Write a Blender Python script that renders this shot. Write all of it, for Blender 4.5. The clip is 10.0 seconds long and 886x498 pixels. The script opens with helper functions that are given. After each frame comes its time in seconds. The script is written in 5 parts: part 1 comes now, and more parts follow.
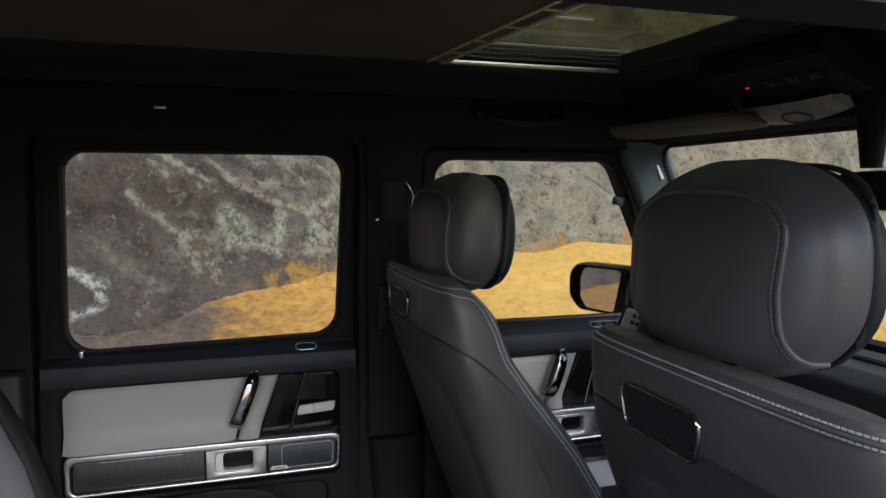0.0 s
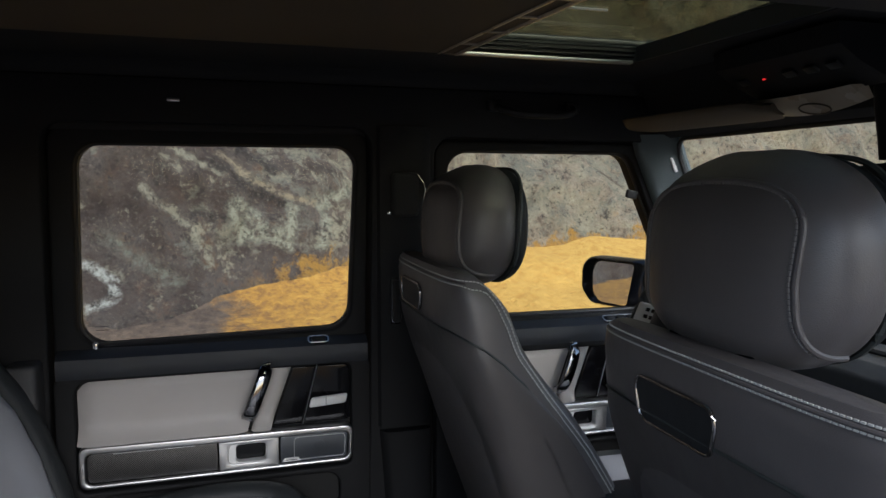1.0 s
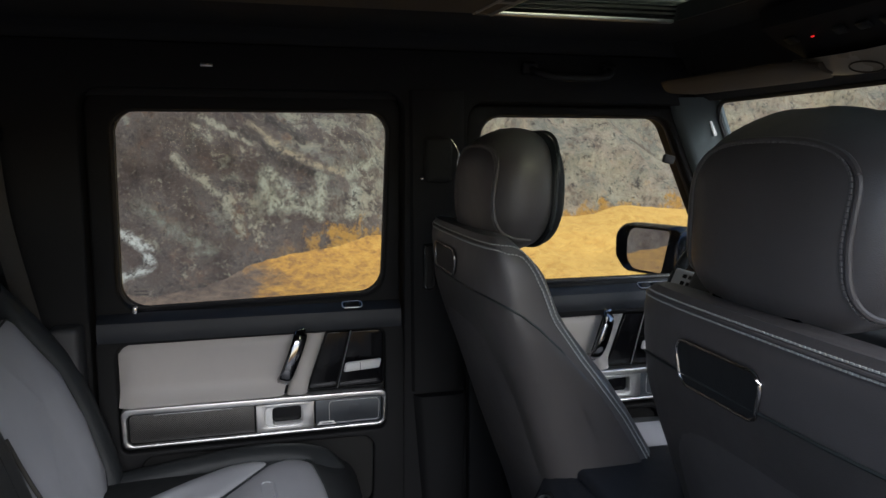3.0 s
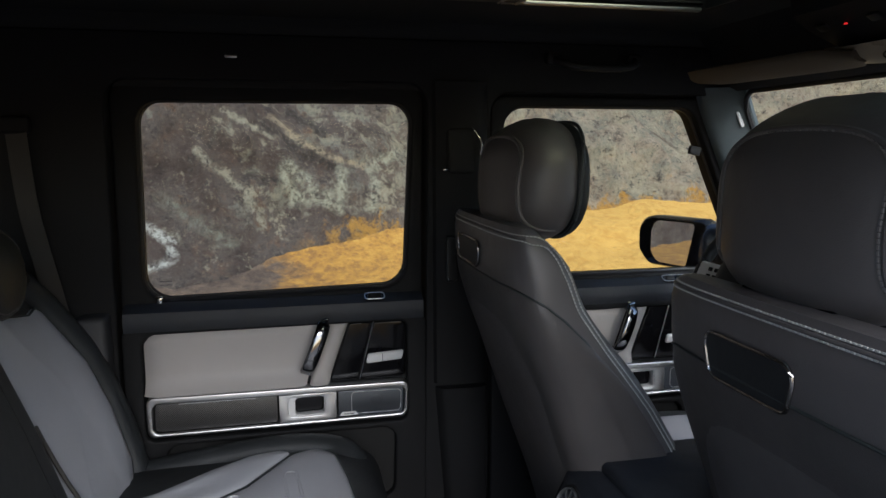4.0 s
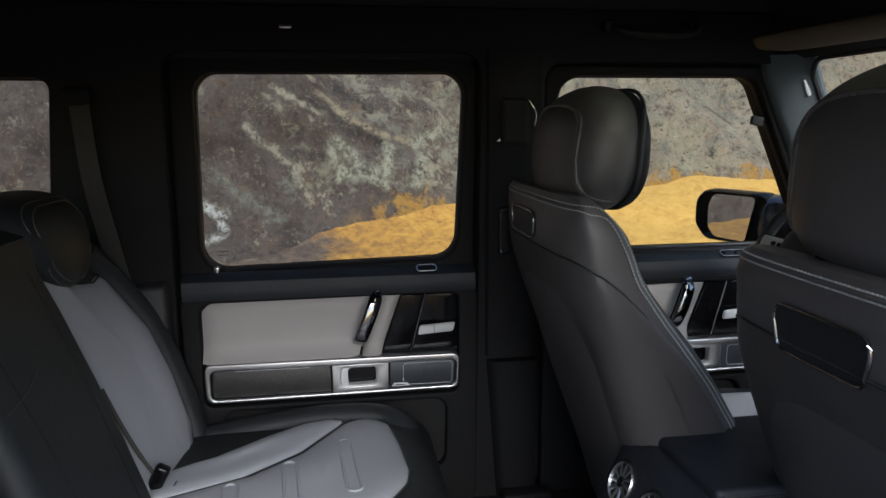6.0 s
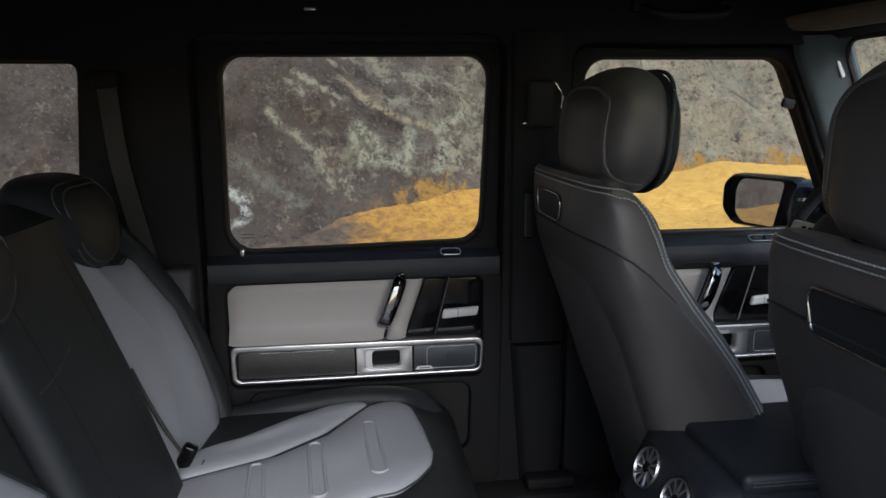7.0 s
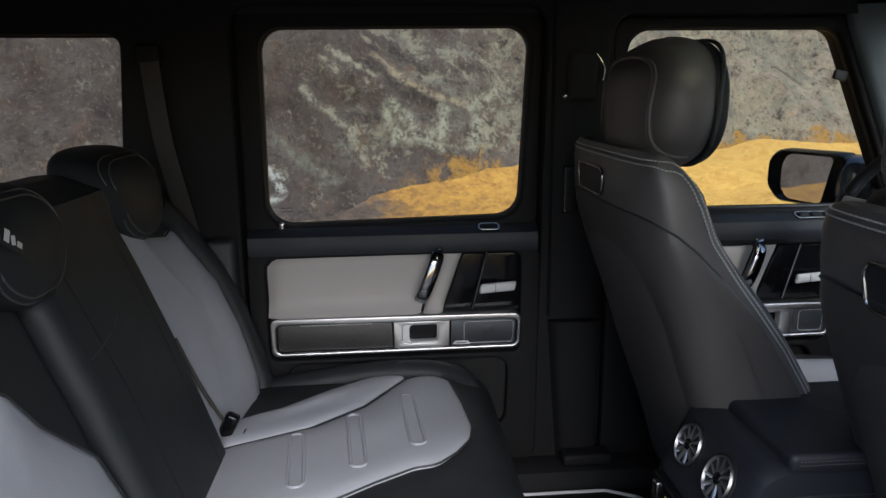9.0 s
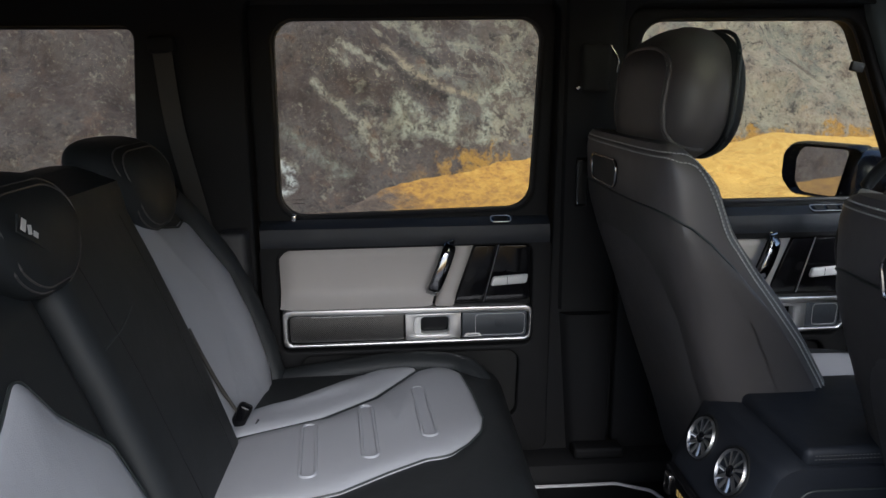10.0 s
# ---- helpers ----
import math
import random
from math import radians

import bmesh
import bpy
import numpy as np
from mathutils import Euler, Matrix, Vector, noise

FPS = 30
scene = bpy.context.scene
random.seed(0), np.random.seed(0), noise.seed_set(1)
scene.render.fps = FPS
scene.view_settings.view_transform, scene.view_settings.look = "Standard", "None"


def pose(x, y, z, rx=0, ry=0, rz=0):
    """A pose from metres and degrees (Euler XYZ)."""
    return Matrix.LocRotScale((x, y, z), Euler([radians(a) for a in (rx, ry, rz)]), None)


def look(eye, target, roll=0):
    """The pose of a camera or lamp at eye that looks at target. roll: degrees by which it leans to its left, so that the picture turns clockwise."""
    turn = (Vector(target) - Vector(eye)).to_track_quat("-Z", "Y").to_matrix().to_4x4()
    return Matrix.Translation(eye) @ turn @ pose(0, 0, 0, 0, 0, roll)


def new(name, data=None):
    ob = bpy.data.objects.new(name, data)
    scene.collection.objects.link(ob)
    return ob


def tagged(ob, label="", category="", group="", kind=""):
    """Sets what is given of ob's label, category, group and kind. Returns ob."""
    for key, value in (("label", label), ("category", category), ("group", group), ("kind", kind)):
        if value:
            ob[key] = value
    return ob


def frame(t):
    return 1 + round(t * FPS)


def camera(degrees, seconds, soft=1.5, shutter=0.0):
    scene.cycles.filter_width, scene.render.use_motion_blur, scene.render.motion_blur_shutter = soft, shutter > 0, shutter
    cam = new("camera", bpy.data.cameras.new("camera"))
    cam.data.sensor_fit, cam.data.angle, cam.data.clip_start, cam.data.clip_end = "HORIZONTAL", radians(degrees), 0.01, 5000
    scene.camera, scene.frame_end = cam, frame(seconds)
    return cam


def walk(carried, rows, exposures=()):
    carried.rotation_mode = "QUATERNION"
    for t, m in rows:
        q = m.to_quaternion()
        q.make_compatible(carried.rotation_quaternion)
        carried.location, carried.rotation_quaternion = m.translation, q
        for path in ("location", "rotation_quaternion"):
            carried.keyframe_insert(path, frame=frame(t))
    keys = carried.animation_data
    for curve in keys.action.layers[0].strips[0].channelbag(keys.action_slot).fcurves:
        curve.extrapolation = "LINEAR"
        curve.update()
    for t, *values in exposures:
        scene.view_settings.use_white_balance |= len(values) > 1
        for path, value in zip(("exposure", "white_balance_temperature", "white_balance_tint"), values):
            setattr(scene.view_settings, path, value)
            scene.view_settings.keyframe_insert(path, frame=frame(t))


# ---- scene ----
cam = camera(64.82, 10.0)
PATH = [
    (0, (0.0000, -0.0009, 1.2000, 85.159, -0.086, -17.053)),
    (0.5, (-0.0004, 0.0013, 1.1980, 85.073, -0.102, -16.657)),
    (1, (-0.0016, 0.0039, 1.1956, 84.712, -0.088, -16.149)),
    (1.5, (-0.0034, 0.0067, 1.1930, 84.105, -0.061, -15.677)),
    (2, (-0.0060, 0.0096, 1.1901, 83.182, 0.048, -15.156)),
    (2.5, (-0.0091, 0.0128, 1.1869, 82.603, 0.121, -14.584)),
    (4, (-0.0209, 0.0226, 1.1767, 81.788, 0.189, -12.321)),
    (4.5, (-0.0255, 0.0259, 1.1731, 81.432, 0.193, -11.554)),
    (5, (-0.0302, 0.0291, 1.1695, 80.891, 0.269, -10.543)),
    (5.5, (-0.0351, 0.0322, 1.1659, 80.453, 0.347, -9.614)),
    (7, (-0.0494, 0.0405, 1.1556, 78.812, 0.453, -7.032)),
    (7.5, (-0.0538, 0.0428, 1.1524, 78.342, 0.501, -6.336)),
    (8, (-0.0579, 0.0447, 1.1494, 77.924, 0.543, -5.607)),
    (8.5, (-0.0617, 0.0463, 1.1467, 77.497, 0.549, -4.990)),
    (9, (-0.0650, 0.0475, 1.1443, 77.097, 0.599, -4.422)),
    (9.5, (-0.0678, 0.0483, 1.1422, 76.762, 0.596, -3.977)),
    (10, (-0.0700, 0.0485, 1.1404, 76.585, 0.586, -3.604)),
]
walk(cam, [(t, pose(*p)) for t, p in PATH], exposures=[(0.0, 1.33, 6000, 10), (10.0, 1.33, 6000, 10)])

# ---------------------------------------------------------------- light
world = bpy.data.worlds.new("world")
scene.world = world
world.use_nodes = True
wn = world.node_tree
sky = wn.nodes.new("ShaderNodeTexSky")
sky.sky_type, sky.sun_disc = "NISHITA", False
SUN_EL, SUN_AZ = 38, 170          # azimuth clockwise from +y
sky.sun_elevation, sky.sun_rotation = radians(SUN_EL), radians(SUN_AZ)
sky.air_density, sky.dust_density = 1.0, 1.5
wn.links.new(sky.outputs[0], wn.nodes["Background"].inputs[0])
wn.nodes["Background"].inputs[1].default_value = 0.105
sun_data = bpy.data.lights.new("sun", "SUN")
sun_data.energy, sun_data.angle, sun_data.color = 1.50, radians(46), (1.0, 0.975, 0.94)
sun = new("sun", sun_data)
sun.matrix_world = look((0, 0, 0), (-math.sin(radians(SUN_AZ)) * math.cos(radians(SUN_EL)),
                                    -math.cos(radians(SUN_AZ)) * math.cos(radians(SUN_EL)), -math.sin(radians(SUN_EL))))
sun.location = (0, -3, 8)


# ---------------------------------------------------------------- materials
def material(name, color, rough=0.5, metal=0.0, bump=0.0, scale=400.0, vary=0.15, spec=0.5, coat=0.0, kind="noise", wear=3.0):
    """A surface with fine grain (bump, kind) and a broad, faint unevenness of tone and gloss."""
    m = bpy.data.materials.new(name)
    m.use_nodes = True
    nt = m.node_tree
    b = nt.nodes["Principled BSDF"]
    b.inputs["Metallic"].default_value = metal
    b.inputs["Specular IOR Level"].default_value = spec
    b.inputs["Coat Weight"].default_value = coat
    tc = nt.nodes.new("ShaderNodeTexCoord")
    n1 = nt.nodes.new("ShaderNodeTexNoise")
    n1.inputs["Scale"].default_value, n1.inputs["Detail"].default_value = wear * 3, 6
    nt.links.new(tc.outputs["Object"], n1.inputs["Vector"])
    mix = nt.nodes.new("ShaderNodeMix")
    mix.data_type = "RGBA"
    mix.inputs["A"].default_value = (*[c * (1 - vary) for c in color], 1)
    mix.inputs["B"].default_value = (*[min(1, c * (1 + vary)) for c in color], 1)
    nt.links.new(n1.outputs["Fac"], mix.inputs["Factor"])
    nt.links.new(mix.outputs["Result"], b.inputs["Base Color"])
    mr = nt.nodes.new("ShaderNodeMapRange")
    mr.inputs["To Min"].default_value, mr.inputs["To Max"].default_value = rough - min(0.08, rough * 0.3), min(1, rough + min(0.08, rough * 0.3))
    nt.links.new(n1.outputs["Fac"], mr.inputs["Value"])
    nt.links.new(mr.outputs["Result"], b.inputs["Roughness"])
    if bump:
        if kind == "leather":
            n2 = nt.nodes.new("ShaderNodeTexVoronoi")
            out = n2.outputs["Distance"]
        else:
            n2 = nt.nodes.new("ShaderNodeTexNoise")
            n2.inputs["Detail"].default_value = 4
            out = n2.outputs["Fac"]
        n2.inputs["Scale"].default_value = scale
        nt.links.new(tc.outputs["Object"], n2.inputs["Vector"])
        bp = nt.nodes.new("ShaderNodeBump")
        bp.inputs["Strength"].default_value, bp.inputs["Distance"].default_value = bump, 0.001
        nt.links.new(out, bp.inputs["Height"])
        if kind == "leather":                 # shallow waves where the hide is stretched
            n3 = nt.nodes.new("ShaderNodeTexNoise")
            n3.inputs["Scale"].default_value, n3.inputs["Detail"].default_value = 9.0, 3
            nt.links.new(tc.outputs["Object"], n3.inputs["Vector"])
            wave = nt.nodes.new("ShaderNodeBump")
            wave.inputs["Strength"].default_value, wave.inputs["Distance"].default_value = 0.35, 0.012
            nt.links.new(n3.outputs["Fac"], wave.inputs["Height"])
            nt.links.new(wave.outputs["Normal"], bp.inputs["Normal"])
        nt.links.new(bp.outputs["Normal"], b.inputs["Normal"])
    return m


def glass_material(name, tint, rough=0.0):
    m = bpy.data.materials.new(name)
    m.use_nodes = True
    b = m.node_tree.nodes["Principled BSDF"]
    b.inputs["Base Color"].default_value = (*tint, 1)
    b.inputs["Transmission Weight"].default_value = 1
    b.inputs["Roughness"].default_value, b.inputs["IOR"].default_value = rough, 1.0 + 0.08
    return m


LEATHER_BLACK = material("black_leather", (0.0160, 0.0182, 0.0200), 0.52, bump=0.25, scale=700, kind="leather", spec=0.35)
# black leather again for the seatbacks, base lightened for the daylight on them
LEATHER_BLACK_LIT = material("black_leather_seatback_lit", (0.088, 0.0800, 0.0795), 0.40, bump=0.25, scale=600, kind="leather", spec=0.7)
LEATHER_BLUE = material("midnight_leather", (0.0110, 0.0135, 0.0190), 0.56, bump=0.25, scale=700, kind="leather")
LEATHER_GREY = material("platinum_leather", (0.325, 0.333, 0.358), 0.55, bump=0.3, scale=600, kind="leather", vary=0.05)
LEATHER_DOOR = material("door_leather", (0.385, 0.362, 0.345), 0.55, bump=0.3, scale=600, kind="leather", vary=0.05)
# split off the black leather too, its tone set for the light there
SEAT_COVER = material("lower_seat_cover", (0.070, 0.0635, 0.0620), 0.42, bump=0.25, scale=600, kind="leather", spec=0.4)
PLASTIC = material("black_plastic", (0.0115, 0.0115, 0.0122), 0.65, bump=0.2, scale=900, spec=0.14)
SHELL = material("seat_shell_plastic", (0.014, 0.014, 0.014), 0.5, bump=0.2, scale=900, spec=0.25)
HEADLINER = material("black_microfibre_headliner", (0.024, 0.0235, 0.0235), 0.95, bump=0.4, scale=1200, spec=0.15)
CARPET = material("black_carpet", (0.012, 0.012, 0.013), 0.98, bump=1.0, scale=500, spec=0.1)
GLOSS = material("piano_black", (0.005, 0.005, 0.006), 0.12, spec=0.2)
ALU = material("brushed_aluminium", (0.55, 0.55, 0.56), 0.32, metal=1, bump=0.1, scale=900)
CHROME = material("chrome", (0.60, 0.60, 0.62), 0.10, metal=1)
DARK_CHROME = material("smoked_chrome", (0.34, 0.33, 0.33), 0.24, metal=1)
HANDLE = material("dark_polished_handle", (0.26, 0.26, 0.27), 0.09, metal=1)
SILVER = material("silver_plastic", (0.60, 0.60, 0.60), 0.35, bump=0.1, scale=900)
def perforated(name, color, hole, pitch):
    """Sheet metal with a close pattern of small round holes."""
    m = material(name, color, 0.4, metal=0.7)
    nt = m.node_tree
    b = nt.nodes["Principled BSDF"]
    old = b.inputs["Base Color"].links[0].from_socket
    v = nt.nodes.new("ShaderNodeTexVoronoi")
    v.inputs["Scale"].default_value, v.inputs["Randomness"].default_value = 1 / pitch, 0.0
    tc = nt.nodes.new("ShaderNodeTexCoord")
    mp = nt.nodes.new("ShaderNodeMapping")
    mp.inputs["Rotation"].default_value = (0, radians(45), 0)
    mp.inputs["Scale"].default_value = (1, 0, 1)
    nt.links.new(tc.outputs["Object"], mp.inputs["Vector"])
    nt.links.new(mp.outputs["Vector"], v.inputs["Vector"])
    r = nt.nodes.new("ShaderNodeMapRange")
    r.inputs["From Min"].default_value, r.inputs["From Max"].default_value = 0.30, 0.42
    nt.links.new(v.outputs["Distance"], r.inputs["Value"])
    mx = nt.nodes.new("ShaderNodeMix")
    mx.data_type = "RGBA"
    mx.inputs["A"].default_value = (*hole, 1)
    nt.links.new(old, mx.inputs["B"])
    nt.links.new(r.outputs["Result"], mx.inputs["Factor"])
    nt.links.new(mx.outputs["Result"], b.inputs["Base Color"])
    return m


GRILLE = perforated("perforated_speaker_metal", (0.115, 0.112, 0.11), (0.006, 0.006, 0.006), 0.0036)
TWEETER = perforated("smoked_speaker_cover", (0.09, 0.10, 0.115), (0.05, 0.055, 0.065), 0.0030)
THREAD = material("pale_thread", (0.42, 0.42, 0.40), 0.7)
THREAD_DULL = material("dull_thread", (0.17, 0.16, 0.155), 0.7)
GREY_THREAD = material("grey_thread", (0.11, 0.105, 0.10), 0.7)
PIPING = material("piping", (0.025, 0.03, 0.03), 0.5)
BELT = material("seat_belt_webbing", (0.035, 0.032, 0.028), 0.8, bump=0.6, scale=900)
RUBBER = material("rubber_seal", (0.014, 0.014, 0.014), 0.6)
TRIM_TEAL = material("pillar_trim", (0.075, 0.095, 0.10), 0.7, bump=0.2, scale=900)
VISOR = material("visor_fabric", (0.050, 0.037, 0.022), 0.85, bump=0.4, scale=900)
MIRROR = material("mirror_glass", (0.85, 0.87, 0.88), 0.02, metal=1, vary=0.0)
BODY_PAINT = material("dark_body_paint", (0.02, 0.025, 0.035), 0.25, coat=0.8)
MAT_EDGE = material("pale_mat_edging", (0.55, 0.53, 0.55), 0.7)
GLASS = glass_material("side_glass", (0.86, 0.88, 0.87))
GLASS_ROOF = glass_material("roof_glass", (0.185, 0.19, 0.125))
# tan base holds the yellow ground bounce on lamp tray and shade edge
LENS = material("satin_lamp_trim", (0.30, 0.26, 0.20), 0.28)


def glow(name, color, strength):
    m = bpy.data.materials.new(name)
    m.use_nodes = True
    b = m.node_tree.nodes["Principled BSDF"]
    b.inputs["Base Color"].default_value = (0, 0, 0, 1)
    b.inputs["Emission Color"].default_value = (*color, 1)
    b.inputs["Emission Strength"].default_value = strength
    return m


LED_RED = glow("red_led", (1.0, 0.03, 0.03), 0.3)
AMBER = glow("amber_display", (1.0, 0.65, 0.2), 0.10)


# ---------------------------------------------------------------- mesh helpers
def part(name, bm, mat, parent=None, label="", smooth=True, angle=40):
    me = bpy.data.meshes.new(name)
    bmesh.ops.recalc_face_normals(bm, faces=bm.faces)
    if smooth:
        for f in bm.faces:
            f.smooth = True
        for e in bm.edges:
            if len(e.link_faces) == 2 and e.calc_face_angle(0) > radians(angle):
                e.smooth = False
    bm.to_mesh(me)
    bm.free()
    me.materials.append(mat)
    ob = new(name, me)
    if parent:
        ob.parent = parent
        ob.matrix_parent_inverse = parent.matrix_world.inverted()
    if label:
        tagged(ob, label)
    return ob


def thing(name, base, label, category, group="", kind=""):
    ob = new(name)
    ob.empty_display_size = 0.05
    ob.matrix_world = Matrix.Translation(base)
    ob.matrix_basis = Matrix.Translation(base)
    return tagged(ob, label, category, group, kind)


def rounded(points, r, seg=6):
    """A polygon with its corners rounded; r: one radius or one for each corner."""
    out, n = [], len(points)
    for i in range(n):
        p, a, b = Vector(points[i]), Vector(points[i - 1]), Vector(points[(i + 1) % n])
        rad = r[i] if isinstance(r, (list, tuple)) else r
        if rad <= 0:
            out.append(tuple(p))
            continue
        u, v = (a - p).normalized(), (b - p).normalized()
        half = math.acos(max(-1, min(1, u.dot(v)))) / 2
        if half > 1.52:
            out.append(tuple(p))
            continue
        d = min(rad / math.tan(half), (a - p).length * 0.49, (b - p).length * 0.49)
        rr = d * math.tan(half)
        c = p + (u + v).normalized() * (rr / math.sin(half))
        s, e = p + u * d - c, p + v * d - c
        full = s.angle(e, 0.0)
        for k in range(seg + 1):
            w = k / seg
            q = (s * math.sin((1 - w) * full) + e * math.sin(w * full)) / math.sin(full) if full > 1e-4 else s
            out.append(tuple(c + q))
    return out


def put(plane, a, b, d):
    return {"y": (a, d, b), "z": (a, b, d), "x": (d, a, b)}[plane]


def plate(outer, holes=(), plane="y", d0=0.0, d1=0.01, bevel=0.0, bm=None):
    """A plate with through holes: loops of 2D points (x,z), (x,y) or (y,z), from depth d0 to d1."""
    own = bmesh.new()
    edges = []
    for loop in (outer, *holes):
        vs = [own.verts.new(put(plane, p[0], p[1], d0)) for p in loop]
        edges += [own.edges.new((vs[i], vs[(i + 1) % len(vs)])) for i in range(len(vs))]
    bmesh.ops.triangle_fill(own, use_beauty=True, use_dissolve=False, edges=edges)
    ext = bmesh.ops.extrude_face_region(own, geom=own.faces[:])
    mv = [g for g in ext["geom"] if isinstance(g, bmesh.types.BMVert)]
    bmesh.ops.translate(own, verts=mv, vec=put(plane, 0, 0, d1 - d0))
    bmesh.ops.recalc_face_normals(own, faces=own.faces)
    if bevel:
        rim = [e for e in own.edges if len(e.link_faces) == 2 and e.calc_face_angle(0) > 1.0
               and abs((e.verts[0].co - e.verts[1].co)["xyz".index(plane)]) < 1e-6]
        bmesh.ops.bevel(own, geom=rim, offset=bevel, segments=3, profile=0.5, affect="EDGES")
    if bm is None:
        return own
    me = bpy.data.meshes.new("tmp")
    own.to_mesh(me)
    own.free()
    bm.from_mesh(me)
    bpy.data.meshes.remove(me)
    return bm


def box(c, s, bevel=0.004, seg=3, rot=(0, 0, 0), bm=None):
    own = bmesh.new()
    bmesh.ops.create_cube(own, size=1, matrix=Matrix.Diagonal((*s, 1)))
    if bevel:
        bmesh.ops.bevel(own, geom=own.edges[:], offset=bevel, segments=seg, profile=0.5, affect="EDGES")
    own.transform(pose(*c, *rot))
    if bm is None:
        return own
    me = bpy.data.meshes.new("tmp")
    own.to_mesh(me)
    own.free()
    bm.from_mesh(me)
    bpy.data.meshes.remove(me)
    return bm


def loft(rings, closed=True, cap=True):
    bm = bmesh.new()
    vs = [[bm.verts.new(p) for p in r] for r in rings]
    n = len(vs[0])
    for a, b in zip(vs, vs[1:]):
        for i in range(n if closed else n - 1):
            j = (i + 1) % n
            bm.faces.new((a[i], a[j], b[j], b[i]))
    if cap and closed:
        bm.faces.new(vs[0][::-1])
        bm.faces.new(vs[-1])
    return bm


def tube(path, r, n=6, closed=False, bm=None):
    """A round cord along a path of 3D points."""
    pts = [Vector(p) for p in path]
    rings = []
    for i, p in enumerate(pts):
        a = pts[i - 1] if (i or closed) else p
        b = pts[(i + 1) % len(pts)] if (i + 1 < len(pts) or closed) else p
        t = (b - a).normalized()
        up = Vector((0, 0, 1)) if abs(t.z) < 0.9 else Vector((1, 0, 0))
        u = t.cross(up).normalized()
        v = u.cross(t)
        rings.append([p + (u * math.cos(k * 2 * math.pi / n) + v * math.sin(k * 2 * math.pi / n)) * r for k in range(n)])
    if closed:
        rings.append(rings[0])
    own = loft(rings, cap=not closed)
    if closed:
        bmesh.ops.remove_doubles(own, verts=own.verts[:], dist=1e-6)
    if bm is None:
        return own
    me = bpy.data.meshes.new("tmp")
    own.to_mesh(me)
    own.free()
    bm.from_mesh(me)
    bpy.data.meshes.remove(me)
    return bm


def smooth_path(points, n=40):
    """A Catmull-Rom curve through points, n steps in all."""
    P = [Vector(p) for p in points]
    P = [P[0] * 2 - P[1], *P, P[-1] * 2 - P[-2]]
    out, k = [], len(P) - 3
    for i in range(n + 1):
        s = i / n * k
        j = min(int(s), k - 1)
        t = s - j
        a, b, c, d = P[j:j + 4]
        out.append(0.5 * (2 * b + (c - a) * t + (2 * a - 5 * b + 4 * c - d) * t * t + (3 * b - a - 3 * c + d) * t ** 3))
    return out


def stitches(path, length=0.006, gap=0.004, r=0.0009):
    """Short threads laid along a dense path."""
    pts = [Vector(p) for p in path]
    cum = [0.0]
    for a, b in zip(pts, pts[1:]):
        cum.append(cum[-1] + (b - a).length)
    def at(s):
        for i in range(len(pts) - 1):
            if cum[i + 1] >= s:
                w = (s - cum[i]) / max(1e-9, cum[i + 1] - cum[i])
                return pts[i].lerp(pts[i + 1], w)
        return pts[-1]
    bm, s = bmesh.new(), 0.0
    while s + length < cum[-1]:
        a, b = at(s), at(s + length)
        t = (b - a).normalized()
        u = t.orthogonal().normalized() * r
        v = t.cross(u)
        ra = [bm.verts.new(a + q) for q in (u, v, -u, -v)]
        rb = [bm.verts.new(b + q) for q in (u, v, -u, -v)]
        for i in range(4):
            bm.faces.new((ra[i], ra[(i + 1) % 4], rb[(i + 1) % 4], rb[i]))
        bm.faces.new(ra[::-1])
        bm.faces.new(rb)
        s += length + gap
    return bm


def interp(z, table):
    zs = [t[0] for t in table]
    return float(np.interp(z, zs, [t[1] for t in table]))


def ball(c, h, e=2.6, nu=40, nv=24, shape=None):
    """A rounded-box pad (superellipsoid) of half sizes h; shape(p) may push its points about."""
    def pw(v, q):
        return math.copysign(abs(v) ** q, v)
    rings = []
    for j in range(1, nv):
        la = -math.pi / 2 + math.pi * j / nv
        ring = []
        for i in range(nu):
            lo = 2 * math.pi * i / nu
            p = Vector((pw(math.cos(la), 2 / e) * pw(math.cos(lo), 2 / e), pw(math.cos(la), 2 / e) * pw(math.sin(lo), 2 / e), pw(math.sin(la), 2 / e)))
            if shape:
                p = shape(p)
            ring.append(Vector(c) + Vector((p.x * h[0], p.y * h[1], p.z * h[2])))
        rings.append(ring)
    return loft(rings)


# ---------------------------------------------------------------- outdoors
GROUND_Z = -0.50


